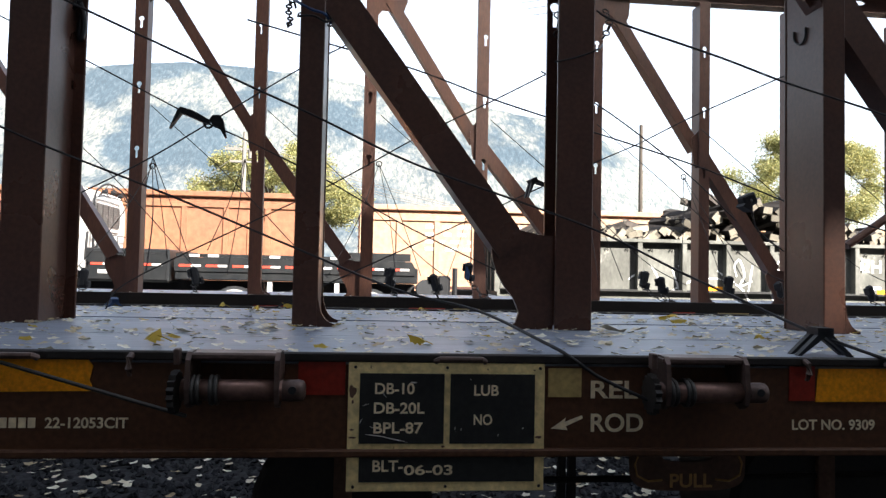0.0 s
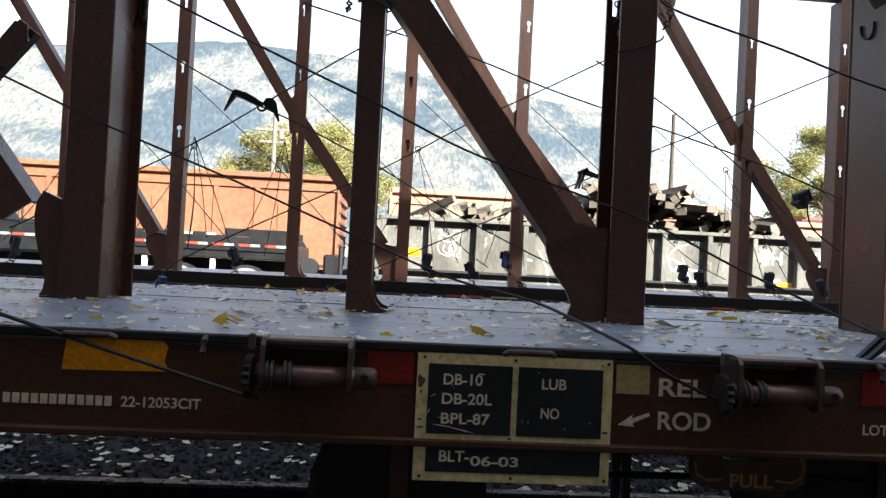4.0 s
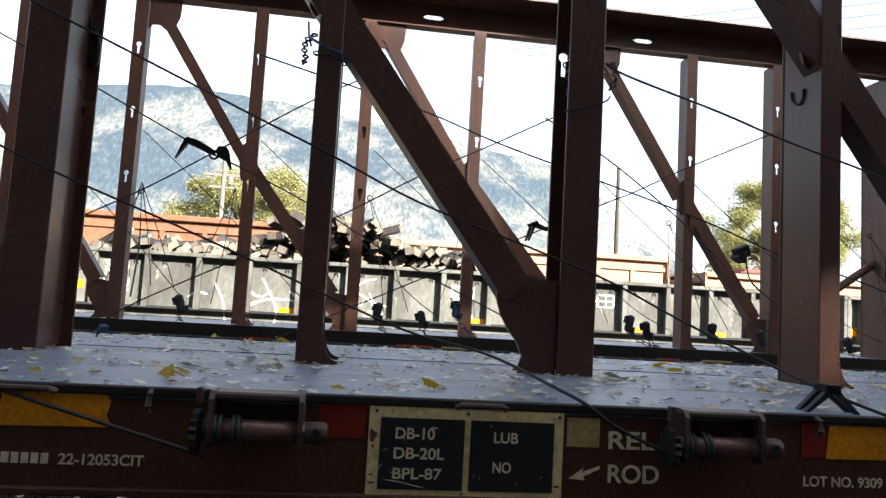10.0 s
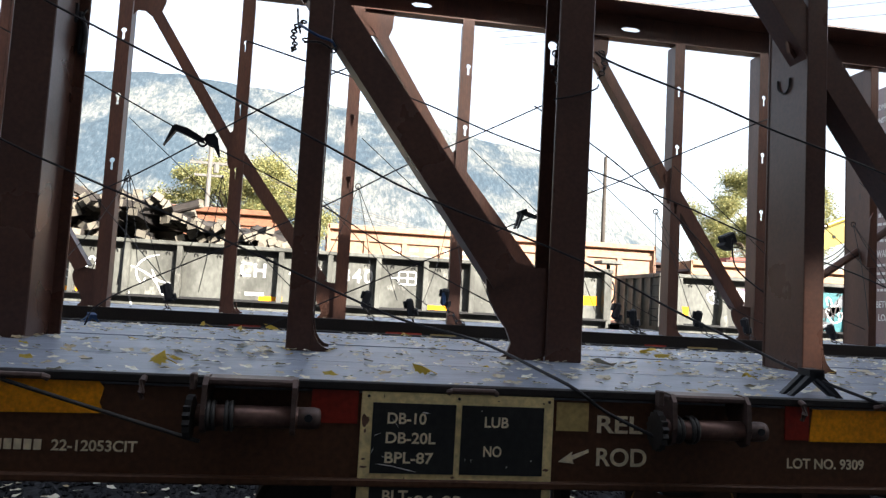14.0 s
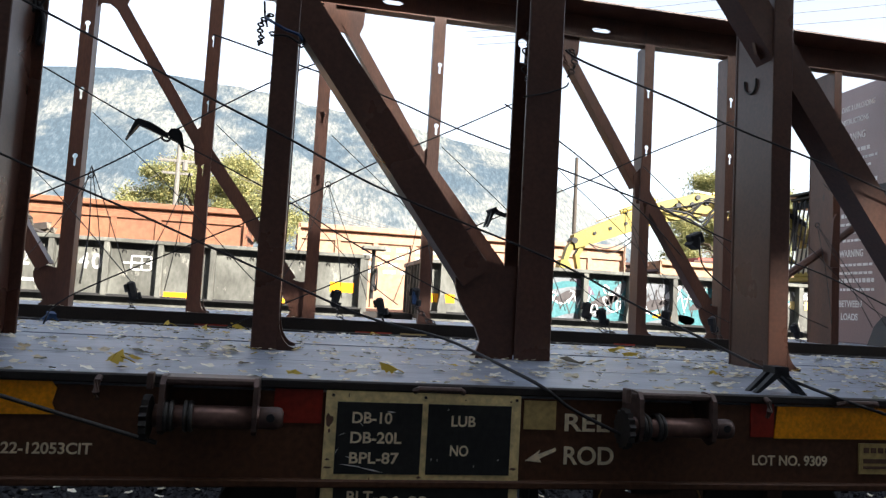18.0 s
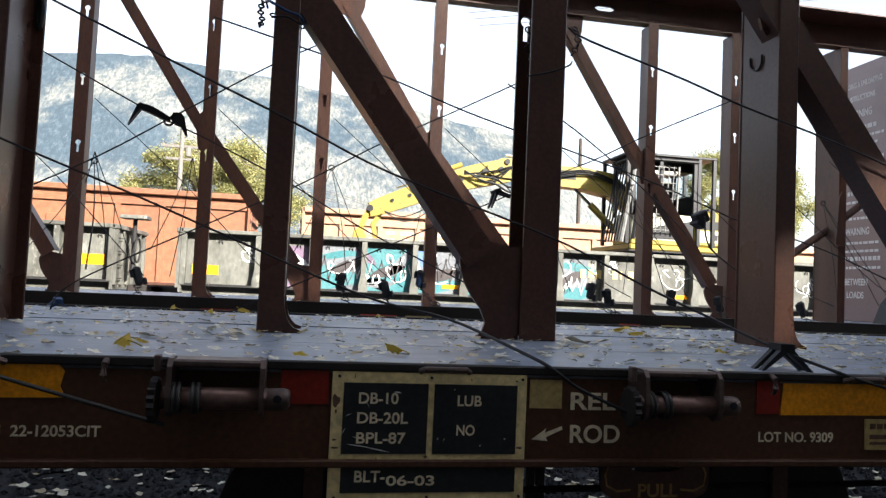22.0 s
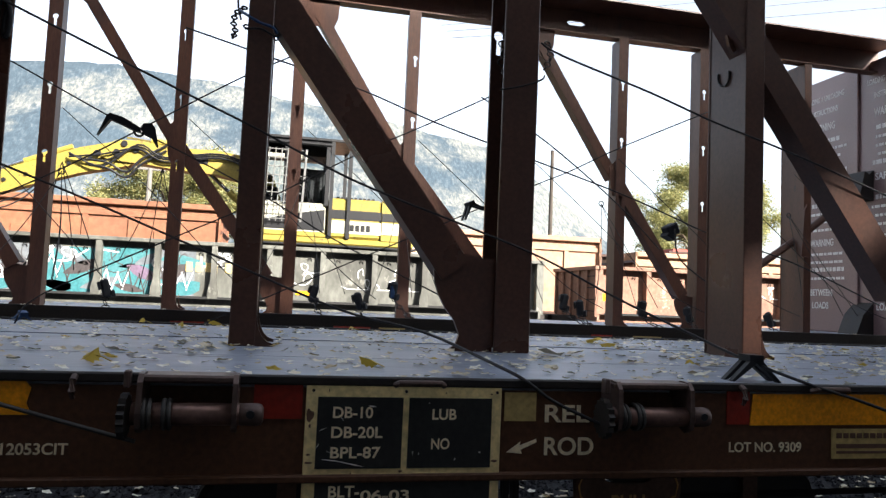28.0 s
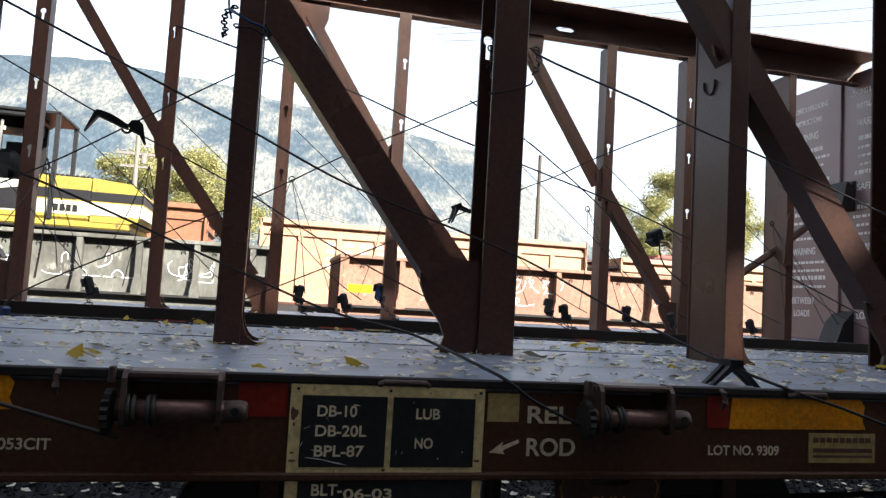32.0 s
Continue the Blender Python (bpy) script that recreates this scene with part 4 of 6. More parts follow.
C(near, [(-0.32, 1.24, 2.47), (-0.275, 1.06, 2.385), (-0.225, 1.055, 2.36), (-0.17, 1.06, 2.345), (-0.155, 1.15, 2.34), (-0.165, 1.25, 2.42)], 0.006, BLUE, "strap", "dark blue strap round a post")
C(near, [(-0.285, 1.06, 2.33), (-0.22, 1.055, 2.335), (-0.165, 1.065, 2.315), (-0.15, 1.13, 2.36)], 0.005, name="tie_wire")
chain(near, [(-0.30, 1.27, 2.42), (-0.22, 1.27, 2.385), (-0.12, 1.27, 2.39)], 0.014, 0.004)
chain(near, [(0.885, 1.285, 2.58), (0.868, 1.282, 2.46), (0.875, 1.282, 2.34)], 0.013, 0.004)
chain(near, [(1.08, 1.27, 2.52), (1.10, 1.26, 2.44), (1.07, 1.27, 2.38)], 0.014, 0.004)
C(near, [(0.80, 1.075, 2.20), (0.90, 1.065, 2.225), (0.985, 1.07, 2.262), (1.03, 1.15, 2.31)], 0.004, name="tie_wire")
part("post_hook", tube(smooth_line([(2.0185, 1.305, 2.475), (2.0185, 1.302, 2.44), (2.0185, 1.285, 2.415), (2.0185, 1.255, 2.400), (2.0185, 1.228, 2.405), (2.0185, 1.214, 2.43), (2.0185, 1.213, 2.465)]), 0.0055, 6), DARKSTEEL, near, "bent steel hook on a post", smooth=True)
part("bolt", tube([(0.965, 1.27, 2.52), (0.965, 1.31, 2.50)], 0.016, 8), DARKSTEEL, near)

# ---- the second lumber car, on the next track ----
far = thing("lumber_flatcar", "brown centre-beam lumber flatcar in sunlight with end bulkhead", "flatcar", "lumber cars")
FY, FX1, FX0 = 4.0, 6.95, -15.0
FZ = 1.06
for y0, y1 in ((FY + 0.012, FY + 1.38), (FY + 1.40, FY + 2.84)):
    part("deck_plate", box(FX0, FX1 + 0.1, y0, y1, FZ - 0.02, FZ), DECK, far, "grey steel deck plate")
s = part("side_sill", box(FX0, FX1 + 0.1, FY, FY + 0.012, 0.83, FZ + 0.045, bevel=0.004), DARKSTEEL, far, "dark side sill with reflectors")
part("bottom_flange", box(FX0, FX1 + 0.1, FY - 0.02, FY + 0.1, 0.81, 0.83), SILL, s)
part("side_sill", box(FX0, FX1 + 0.1, FY + 2.842, FY + 2.854, 0.83, FZ), SILL, far)
part("centre_sill", box(FX0, FX1, FY + 1.2, FY + 1.66, 0.6, FZ - 0.025), DARKSTEEL, far)
FYF = 5.38
far_posts = [-4.42 - 1.13 * k for k in range(8, 0, -1)] + [-4.42, -3.287, -2.30, -1.125, -0.02, 1.14, 2.35, 3.536, 4.557]
for i, x in enumerate(far_posts):
    right = x > 0.5
    i_post(far, x, FYF, FZ, 4.29, 0.125 if abs(x) < 3 else 0.115, 0.24, FARBROWN, holes=[2.485, 3.13, 3.785], off=0.02 if x == 1.14 else 0.0, feet=(1,) if i % 2 else (), web=-0.03 if right else 0.03, slim=0.6)
for x, s in ((-3.287, -1), (4.557, 1)):
    part("side_plate", box(x + s * 0.105 - 0.045, x + s * 0.105 + 0.045, FYF, FYF + 0.014, FZ, 4.29, bevel=0.003), FARBROWN, far)
i_post(far, 5.965, 5.40, FZ, 4.29, 0.10, 0.41, FARBROWN, feet=(), closed=True)
for i in range(1, len(far_posts) - 1, 2):
    xa, xm, xb = far_posts[i - 1], far_posts[i], far_posts[i + 1]
    brace(far, xm - 0.98, 4.14, xm - 0.06, 2.705, FYF + 0.11, 0.11, 0.14, FARBROWN)
    brace(far, xm + 0.0, 2.65, xb - 0.20, 1.42, FYF + 0.11, 0.13, 0.14, FARBROWN)
    gusset(far, xb - 0.06, FZ, FYF + 0.04, 0.85, FARBROWN, 0.9)
    part("mid_plate", prism([(xm - 0.13, 2.82), (xm - 0.055, 2.90), (xm - 0.055, 2.50), (xm - 0.085, 2.50), (xm - 0.10, 2.56)], FYF + 0.03, FYF + 0.045), FARBROWN, far)
    part("top_gusset", prism([(xa + 0.06, 4.29), (xa + 0.37, 4.29), (xa + 0.36, 4.12), (xa + 0.31, 3.98), (xa + 0.25, 3.96), (xa + 0.17, 4.02), (xa + 0.10, 4.02), (xa + 0.06, 3.97)], FYF + 0.05, FYF + 0.065), FARBROWN, far)
top_chord(far, FX0, FX1 + 0.12, 5.42, 4.29, 4.61, FARBROWN, [-1.72 + 2.36 * k for k in range(-4, 4)])
bk = part("bulkhead", box(FX1, FX1 + 0.18, FY + 0.02, FY + 2.83, FZ, 4.46, bevel=0.01), BULK, far, "brown end bulkhead with white loading instructions")
for y in (FY + 0.1, FY + 1.745, FY + 2.76):
    part("rib", box(FX1 - 0.035, FX1, y - 0.075, y + 0.075, FZ, 4.46, bevel=0.008), BULK, bk)
R90 = Matrix.Rotation(-math.pi / 2, 4, "Z")
lines = [("LOADING & UNLOADING", 4.16, 0.10, 0.80, 0), ("INSTRUCTIONS", 3.98, 0.10, 0.56, 0.1), ("WARNING", 3.75, 0.14, 0.50, 0.10), ("SAFETY", 2.95, 0.12, 0.42, 0.12), ("WARNING", 2.19, 0.13, 0.48, 0.10), ("BETWEEN", 1.53, 0.12, 0.46, 0.10), ("LOADS", 1.36, 0.12, 0.34, 0.14)]
for y0 in (6.62, 5.55):
    for txt, z, h, w, dy in lines:
        words(txt, bk, DIMLETTER, w * 0.86, h * 0.74, Matrix.Translation((FX1 - 0.001, y0 - dy, z)) @ R90, thick=0.001)
    rng = random.Random(5)
    for k in range(20):
        z = 3.58 - 0.108 * k
        if any(abs(z - a + 0.01) < 0.15 for a in (2.98, 2.24, 1.55)):
            continue
        y = y0 - 0.06 - rng.random() * 0.12
        while y > y0 - 0.58 - rng.random() * 0.14:
            w = 0.025 + rng.random() * 0.06
            part("text_bar", box(FX1 - 0.003, FX1 - 0.0005, y - w, y, z, z + (0.034 if k % 4 else 0.055)), DIMLETTER, bk)
            y -= w + 0.018
for x0, w, mt in ((-2.6, 0.25, OLDPATCH), (0.35, 0.3, REDTAPE), (0.72, 0.22, OLDPATCH), (-0.9, 0.25, RED), (3.0, 0.28, OLDPATCH), (2.6, 0.2, REDTAPE)):
    part("reflector", box(x0, x0 + w, FY - 0.004, FY - 0.0005, 0.93, 1.02), mt, far)
part("strut", tube([(5.30, 5.60, 1.72), (5.95, 5.60, 2.16), (6.55, 5.60, 2.60)], 0.045, 10), FARBROWN, far, "slanting tubular strut")
part("strut_bracket", prism([(5.86, 1.95), (5.98, 1.95), (5.98, 2.5), (5.94, 2.58), (5.90, 2.5)], 5.37, 5.395), FARBROWN, far)
part("corner_plate", prism([(6.74, 2.74), (6.945, 2.70), (6.945, 3.08), (6.88, 3.02), (6.82, 3.06), (6.78, 2.9)], 5.45, 5.75), DARKSTEEL, far)
part("corner_plate", prism([(6.70, 1.06), (6.945, 1.06), (6.945, 1.45), (6.80, 1.30)], 5.45, 5.75), DARKSTEEL, far)
# straps, cables and clamps hanging on the second car
rng = random.Random(11)
for x, zt in ((-3.2, 2.38), (-2.13, 2.31), (0.085, 2.41), (1.04, 2.29), (2.15, 2.36), (3.29, 2.39), (5.66, 2.42)):
    top = (x, 5.34, zt)
    part("hanging_hook", torus(top, (0, 1, 0), 0.028, 0.006, 10, 5), DARKSTEEL, far)
    for dx in (-0.34, 0.12, 0.30):
        e = (x + dx + rng.uniform(-0.12, 0.12), 4.62 + rng.uniform(-0.1, 0.2), 1.28)
        mid = ((top[0] + e[0]) / 2 + 0.03, (top[1] + e[1]) / 2, (top[2] + e[2]) / 2 - 0.03)
        C(far, [top, mid, e], 0.0038, name="hanging_cable")
for x, z, y in ((-1.51, 1.24, 4.6), (0.203, 1.27, 4.6), (0.92, 1.33, 4.6), (2.58, 1.29, 4.6), (2.75, 1.24, 4.6), (3.41, 1.26, 4.6), (3.95, 1.22, 4.65), (0.62, 1.22, 4.7), (4.85, 1.2, 4.6), (-2.45, 1.2, 4.6), (-3.4, 1.24, 4.6)):
    k = part("cable_clamp", box(-0.035, 0.035, -0.03, 0.03, -0.075, 0.085, bevel=0.018), RUBBER, far, "black cable clamp", m=pose(x, y, z, rng.uniform(-10, 10), rng.uniform(-18, 18), rng.uniform(-40, 40)))
    part("jaw", box(-0.055, -0.035, -0.03, 0.03, 0.0, 0.07, bevel=0.006), RUBBER, k)
    part("jaw", box(0.03, 0.06, -0.03, 0.03, -0.08, -0.02, bevel=0.006), RUBBER, k)
    chain(far, [(x, y, z - 0.07), (x + 0.05, y - 0.2, z - 0.16), (x + 0.12, y - 0.5, 1.08)], 0.014, 0.005)
for top, ends in (((-2.20, 5.58, 2.435), ((-2.02, 1.40), (-1.80, 1.40), (-2.45, 1.42))), ((-1.286, 5.58, 2.447), ((-1.63, 1.50), (-1.43, 1.25), (-1.10, 1.5)))):
    for x, z in ends:
        C(far, [top, ((top[0] + x) / 2 + 0.015, 5.575, (top[2] + z) / 2 - 0.01), (x, 5.57, z)], 0.0045, name="hanging_cable")
part("cable_clamp", box(0.89, 0.93, 4.56, 4.59, 1.26, 1.38, bevel=0.01), BLUE, far, "blue cable strap")
for k in range(-3, 6):
    x = -0.01 + 2.244 * k / 2
    C(far, [(x + 0.1, 5.3, 2.9), (x + 0.9, 5.2, 2.2), (x + 1.6, 5.0, 1.5), (x + 1.9, 4.65, 1.25)], 0.0045)


# ---- fallen leaves ----
def leaf_shape(bm, c, size, yaw, tilt, curl):
    m = Matrix.Translation(c) @ Euler((tilt, curl, yaw)).to_matrix().to_4x4()
    pts = [(-0.5, 0, 0.10), (-0.28, 0.32, 0.02), (0.0, 0.46, 0.10), (0.3, 0.26, 0.02), (0.62, 0, 0.06), (0.3, -0.26, 0.02), (0, -0.46, 0.12), (-0.28, -0.32, 0.02)]
    v = [bm.verts.new(m @ (Vector(p) * size)) for p in pts]
    c0 = bm.verts.new(m @ Vector((0, 0, 0)))
    for i in range(8):
        bm.faces.new((c0, v[i], v[(i + 1) % 8]))


def scatter(name, label, n, area, z, sizes, material, seed, keep=lambda x, y: True):
    r = random.Random(seed)
    bm = bmesh.new()
    k = 0
    while k < n:
        x, y = r.uniform(area[0], area[1]), r.uniform(area[2], area[3])
        if not keep(x, y):
            continue
        s = r.uniform(*sizes)
        leaf_shape(bm, (x, y, z + s * 0.05), s, r.uniform(0, 6.3), r.uniform(-0.25, 0.25), r.uniform(-0.25, 0.25))
        k += 1
    return tagged(part(name, bm, material), label, "leaves", kind="stuff")


def gravel(n, area, seed):
    """Loose broken stones lying on the ballast."""
    r = random.Random(seed)
    vs, fs = [], []
    for _ in range(n):
        x, y, a = r.uniform(area[0], area[1]), r.uniform(area[2], area[3]), r.uniform(0, 6.3)
        w = r.uniform(0.014, 0.034)
        b = len(vs)
        for q in range(4):
            t = a + q * 1.571 + r.uniform(-0.4, 0.4)
            d = w * r.uniform(0.7, 1.25)
            vs.append((x + d * math.cos(t), y + d * math.sin(t), -0.198 + w * r.uniform(0.1, 0.6)))
        vs.append((x + r.uniform(-0.4, 0.4) * w, y + r.uniform(-0.4, 0.4) * w, -0.195 + w * r.uniform(0.8, 1.3)))
        vs.append((x, y, -0.205))
        for q in range(4):
            p = (q + 1) % 4
            fs += [(b + q, b + p, b + 4), (b + p, b + q, b + 5)]
    me = bpy.data.meshes.new("gravel")
    me.from_pydata(vs, [], fs)
    me.materials.append(BALLAST)
    tagged(new("gravel", me), "loose dark broken ballast stones", "gravel", kind="stuff")


gravel(16000, (-5.5, 6.5, 0.2, 5.2), 14)
scatter("deck_leaves", "pale dry leaves scattered on the deck", 2300, (-2.6, 4.2, 0.05, 2.57), DECK_Z + 0.004, (0.012, 0.048), DEADLEAF, 3, lambda x, y: not (1.27 < y < 1.58) or x % 1.2 > 0.3)
scatter("yellow_deck_leaves", "small bright yellow leaves among the dry ones", 56, (-2.4, 3.6, 0.1, 2.57), DECK_Z + 0.006, (0.026, 0.050), YELLOWLEAF, 12, lambda x, y: not (1.27 < y < 1.58))
scatter("far_deck_leaves", "dry leaves on the second deck", 250, (-4, 6.5, 4.1, 6.7), FZ + 0.004, (0.02, 0.06), DEADLEAF, 4)
scatter("ground_leaves", "dry leaves scattered on dark ground", 1500, (-6, 8, 2.2, 5.6), -0.166, (0.035, 0.085), DEADLEAF, 5)
scatter("ground_leaves", "dry leaves scattered along the track", 800, (-5, 6, -3, 2.2), -0.166, (0.035, 0.085), DEADLEAF, 6)
rng = random.Random(8)
for x, y, s in ((-0.59, 0.30, 0.062), (-0.60, 2.24, 0.055), (-0.45, 2.5, 0.06), (-0.85, 2.55, 0.055), (0.19, 0.33, 0.05), (1.46, 0.62, 0.05), (1.53, 1.46, 0.06), (1.63, 1.9, 0.05), (1.75, 2.05, 0.055), (2.95, 1.1, 0.05), (0.35, 2.52, 0.05)):
    bm = bmesh.new()
    lobes = [(-0.72, 0.0), (-0.55, 0.2), (-0.38, 0.42), (-0.18, 0.34), (0.0, 0.52), (0.2, 0.40), (0.42, 0.44), (0.55, 0.2), (0.8, 0.0)]
    yaw, roll = rng.uniform(0, 6.3), rng.uniform(-0.4, 0.5)
    m = Euler((roll, rng.uniform(-0.35, 0.1), yaw)).to_matrix()
    ridge = [bm.verts.new(m @ Vector((x * s, 0, s * 0.30 - abs(x) * s * 0.12)) + Vector((0, 0, s * 0.28))) for x, _ in lobes]
    for sy in (1, -1):
        fold = rng.uniform(0.5, 1.2)
        rim = [bm.verts.new(m @ Vector((x * s, sy * yy * s * math.cos(fold), s * 0.30 - yy * s * math.sin(fold) - abs(x) * s * 0.12)) + Vector((0, 0, s * 0.28))) for x, yy in lobes]
        for k in range(len(lobes) - 1):
            bm.faces.new((ridge[k], ridge[k + 1], rim[k + 1], rim[k]))
    tube([(0.0, 0.0, s * 0.45), (s * 0.5, 0.1 * s, s * 0.3), (s * 1.0, 0.1 * s, 0.004)], 0.0016, 5, bm)
    bmesh.ops.remove_doubles(bm, verts=bm.verts, dist=0.0002)
    tagged(part("yellow_leaf", bm, YELLOWLEAF, m=Matrix.Translation((x, y, DECK_Z))), "curled bright yellow fallen leaf on the deck", "leaf", "yellow leaves")
for x, y, w in ((1.02, 0.95, 0.085), (1.15, 1.0, 0.06), (1.5, 0.55, 0.05), (-0.33, 0.85, 0.06), (2.35, 1.1, 0.06)):
    bm = bmesh.new()
    leaf_shape(bm, (0, 0, 0.012), w * 1.6, rng.uniform(0, 6), 0.1, 0.2)
    tagged(part("dry_leaf", bm, DEADLEAF, m=Matrix.Translation((x, y, DECK_Z))), "large pale dry leaf on the deck", "leaf", "dry leaves")
tagged(part("leaf_stem", tube([(0.885, 1.2, DECK_Z), (0.87, 1.19, DECK_Z + 0.05), (0.875, 1.19, DECK_Z + 0.09)], 0.002, 5), DEADLEAF), "thin dry leaf stalk standing against a post", "stalk")


# ---- the passing work train ----
TY = 13.8          # near side of its cars
TRAIN = [(0, 2.82), (1.5, 1.40), (3, 0.36), (5.5, -2.04), (7.5, -3.95), (10, -6.53), (12, -8.69), (14.5, -11.45), (16.5, -13.9), (18, -15.88), (20, -18.5), (21, -19.82), (22.5, -21.85), (24, -23.98), (26.5, -27.36), (28.5, -30.11), (30, -32.25), (31, -33.68), (32, -35.14)]
CARW = 2.8


def gondola(label, length, bays, top, paint, ribpaint, rib_w=0.115, taper=False, first=0.07, start=0.0, tail=0.07):
    """An open gondola with its left near corner at the origin: walls, stakes, top chords, bogies, couplers."""
    g = thing("gondola_car", label, "gondola car", "work train")
    floor_z = 1.10
    part("floor", box(start + 0.05, length - 0.05, 0.08, CARW - 0.08, floor_z - 0.05, floor_z), GONRIB, g)
    for y0, y1, s in ((0.26, 0.275, -1), (CARW - 0.275, CARW - 0.26, 1)):
        w = part("side_wall", box(start + 0.06, length - 0.06, y0, y1, floor_z - 0.22, top - 0.06), paint, g)
        a, b = (0.07, 0.26) if s < 0 else (CARW - 0.26, CARW - 0.07)
        lip = -0.02 if s < 0 else 0.035
        part("top_chord", box(start, length, a + min(lip, 0), b + max(lip, 0) + 0.03, top - 0.085, top, bevel=0.012), paint, g)
        part("side_sill", box(start, length, y1 if s < 0 else y0 - 0.05, y1 + 0.05 if s < 0 else y0, floor_z - 0.22, floor_z - 0.06), paint, g)
        if start < 0:
            part("side_stake", box(start + 0.01, start + 0.12, a, b, floor_z - 0.035, top - 0.08, bevel=0.01), paint, g)
            part("side_stake", box(length - 0.12, length - 0.01, a, b, floor_z - 0.035, top - 0.08, bevel=0.01), paint, g)
        for k in range(bays + 1):
            x = first + (length - tail - first) * k / bays
            r = rib_w / 2
            if taper:
                bm = prism([(x - r, top - 0.08), (x + r, top - 0.08), (x + r, floor_z + 0.34), (x + 0.10, floor_z + 0.12), (x + 0.10, floor_z - 0.035), (x - 0.10, floor_z - 0.035), (x - 0.10, floor_z + 0.12), (x - r, floor_z + 0.34)], a, b)
            else:
                bm = box(x - r, x + r, a, b, floor_z - 0.035, top - 0.08, bevel=0.01)
            part("side_stake", bm, paint, g)
            if s < 0 and k < bays:
                for dx in (0.3, 0.75):
                    xh = x + dx * (length - tail - first) / bays
                    part("tie_down_hook", tube([(xh - 0.035, y0, top - 0.30), (xh - 0.035, y0 - 0.03, top - 0.24), (xh, y0 - 0.035, top - 0.22), (xh + 0.035, y0 - 0.03, top - 0.24), (xh + 0.035, y0, top - 0.30)], 0.009, 5), ribpaint, w)
    for x0, x1 in ((start, start + 0.06), (length - 0.06, length)):
        e = part("end_wall", box(x0, x1, 0.08, CARW - 0.08, floor_z - 0.2, top - 0.02), paint, g)
        out = -0.06 if x0 == start else 0.06
        for y in (0.12, 0.62, 1.12, 1.62, 2.12, 2.62):
            part("end_rib", box(min(x0, x1) + (out if out < 0 else 0.06), max(x0, x1) + (out if out > 0 else -0.06), y - 0.04, y + 0.04, floor_z - 0.1, top - 0.1), paint, e)
        part("end_cap", box(min(x0, x1) + min(out * 1.4, 0), max(x0, x1) + max(out * 1.4, 0), 0.05, CARW - 0.05, top - 0.1, top - 0.005, bevel=0.01), paint, e)
        xl = x0 - 0.10 if x0 == start else x1 + 0.02
        for k in range(5):
            part("ladder_rung", tube([(xl + 0.04, 0.12, 0.85 + 0.28 * k), (xl + 0.04, 0.52, 0.85 + 0.28 * k)], 0.012, 6), ribpaint, e)
        xc = start - 0.8 if x0 == start else length
        part("coupler", box(xc, xc + 0.8, CARW / 2 - 0.12, CARW / 2 + 0.12, 0.75, 1.0, bevel=0.03), DARKSTEEL, g)
        part("brake_hose", tube(smooth_line([(xc + 0.3, 1.0, 0.85), (xc + 0.35, 0.9, 0.55), (xc + 0.6, 0.9, 0.45)]), 0.025, 6), RUBBER, g)
    for x in (2.3, length - 2.3):
        bogie(g, x, CARW / 2)
    return g


def patch(car, x0, x1, z0, z1, material, label, y=0.257, name="reflector"):
    return part(name, box(x0, x1, y - 0.004, y + 0.001, z0, z1), material, car, label)


def scribble(car, x0, x1, z0, z1, seed, strokes, r=0.018, material=None):
    """Loops of spray paint on a car side."""
    q = random.Random(seed)
    for k in range(strokes):
        cx, cz = q.uniform(x0, x1), q.uniform(z0, z1)
        pts = []
        a = q.uniform(0, 6.3)
        for i in range(q.randint(4, 8)):
            a += q.uniform(0.6, 1.7)
            cx += math.cos(a) * 0.17 + 0.07
            cz += math.sin(a) * 0.17
            pts.append((min(max(cx, x0), x1), 0.251, min(max(cz, z0), z1)))
        line = smooth_line(pts, 4)
        bm = bmesh.new()
        prev = None
        for i, p in enumerate(line):
            d = (line[min(i + 1, len(line) - 1)] - line[max(i - 1, 0)]).normalized()
            n = Vector((-d.z, 0, d.x)) * r
            now = (bm.verts.new(p + n), bm.verts.new(p - n))
            if prev:
                bm.faces.new((prev[0], prev[1], now[1], now[0]))
            prev = now
        part("graffiti_stroke", bm, material or GREYLINE, car, "white sprayed line")


def sprayed(car, line, r, material, label="white sprayed tag stroke", y=0.252):
    """One stroke of a tag: a flat ribbon that swells in its middle and thins to its ends."""
    pts = smooth_line([(x, y, z) for x, z in line], 5)
    bm = bmesh.new()
    prev = None
    for i, p in enumerate(pts):
        d = (pts[min(i + 1, len(pts) - 1)] - pts[max(i - 1, 0)]).normalized()
        n = Vector((-d.z, 0, d.x)) * r * (0.45 + 0.55 * math.sin(math.pi * (i + 0.5) / len(pts)))
        now = (bm.verts.new(p + n), bm.verts.new(p - n))
        if prev:
            bm.faces.new((prev[0], prev[1], now[1], now[0]))
        prev = now
    part("graffiti_stroke", bm, material, car, label)


G1, G2, G3 = 17.1, 16.5, 16.5
gon1 = gondola("grey-black gondola car heaped with old wooden ties", G1, 16, 2.26, GONDOLA, GONRIB, first=0.12)
patch(gon1, 0.42, 0.95, 1.38, 1.56, YELLOW, "amber reflective sheet")
patch(gon1, G1 - 0.75, G1 - 0.22, 1.40, 1.62, YELLOW, "amber reflective sheet")
for x in (5.0, 9.2, 12.9, 14.9):
    patch(gon1, x, x + 0.5, 1.10, 1.20, YELLOW, "amber reflective sheet")
for i, ch in enumerate("428"):
    words(ch, gon1, WHITEP, 0.20, 0.32, Matrix.Translation((9.80 + 0.255 * i, 0.256, 1.60)), thick=0.002)
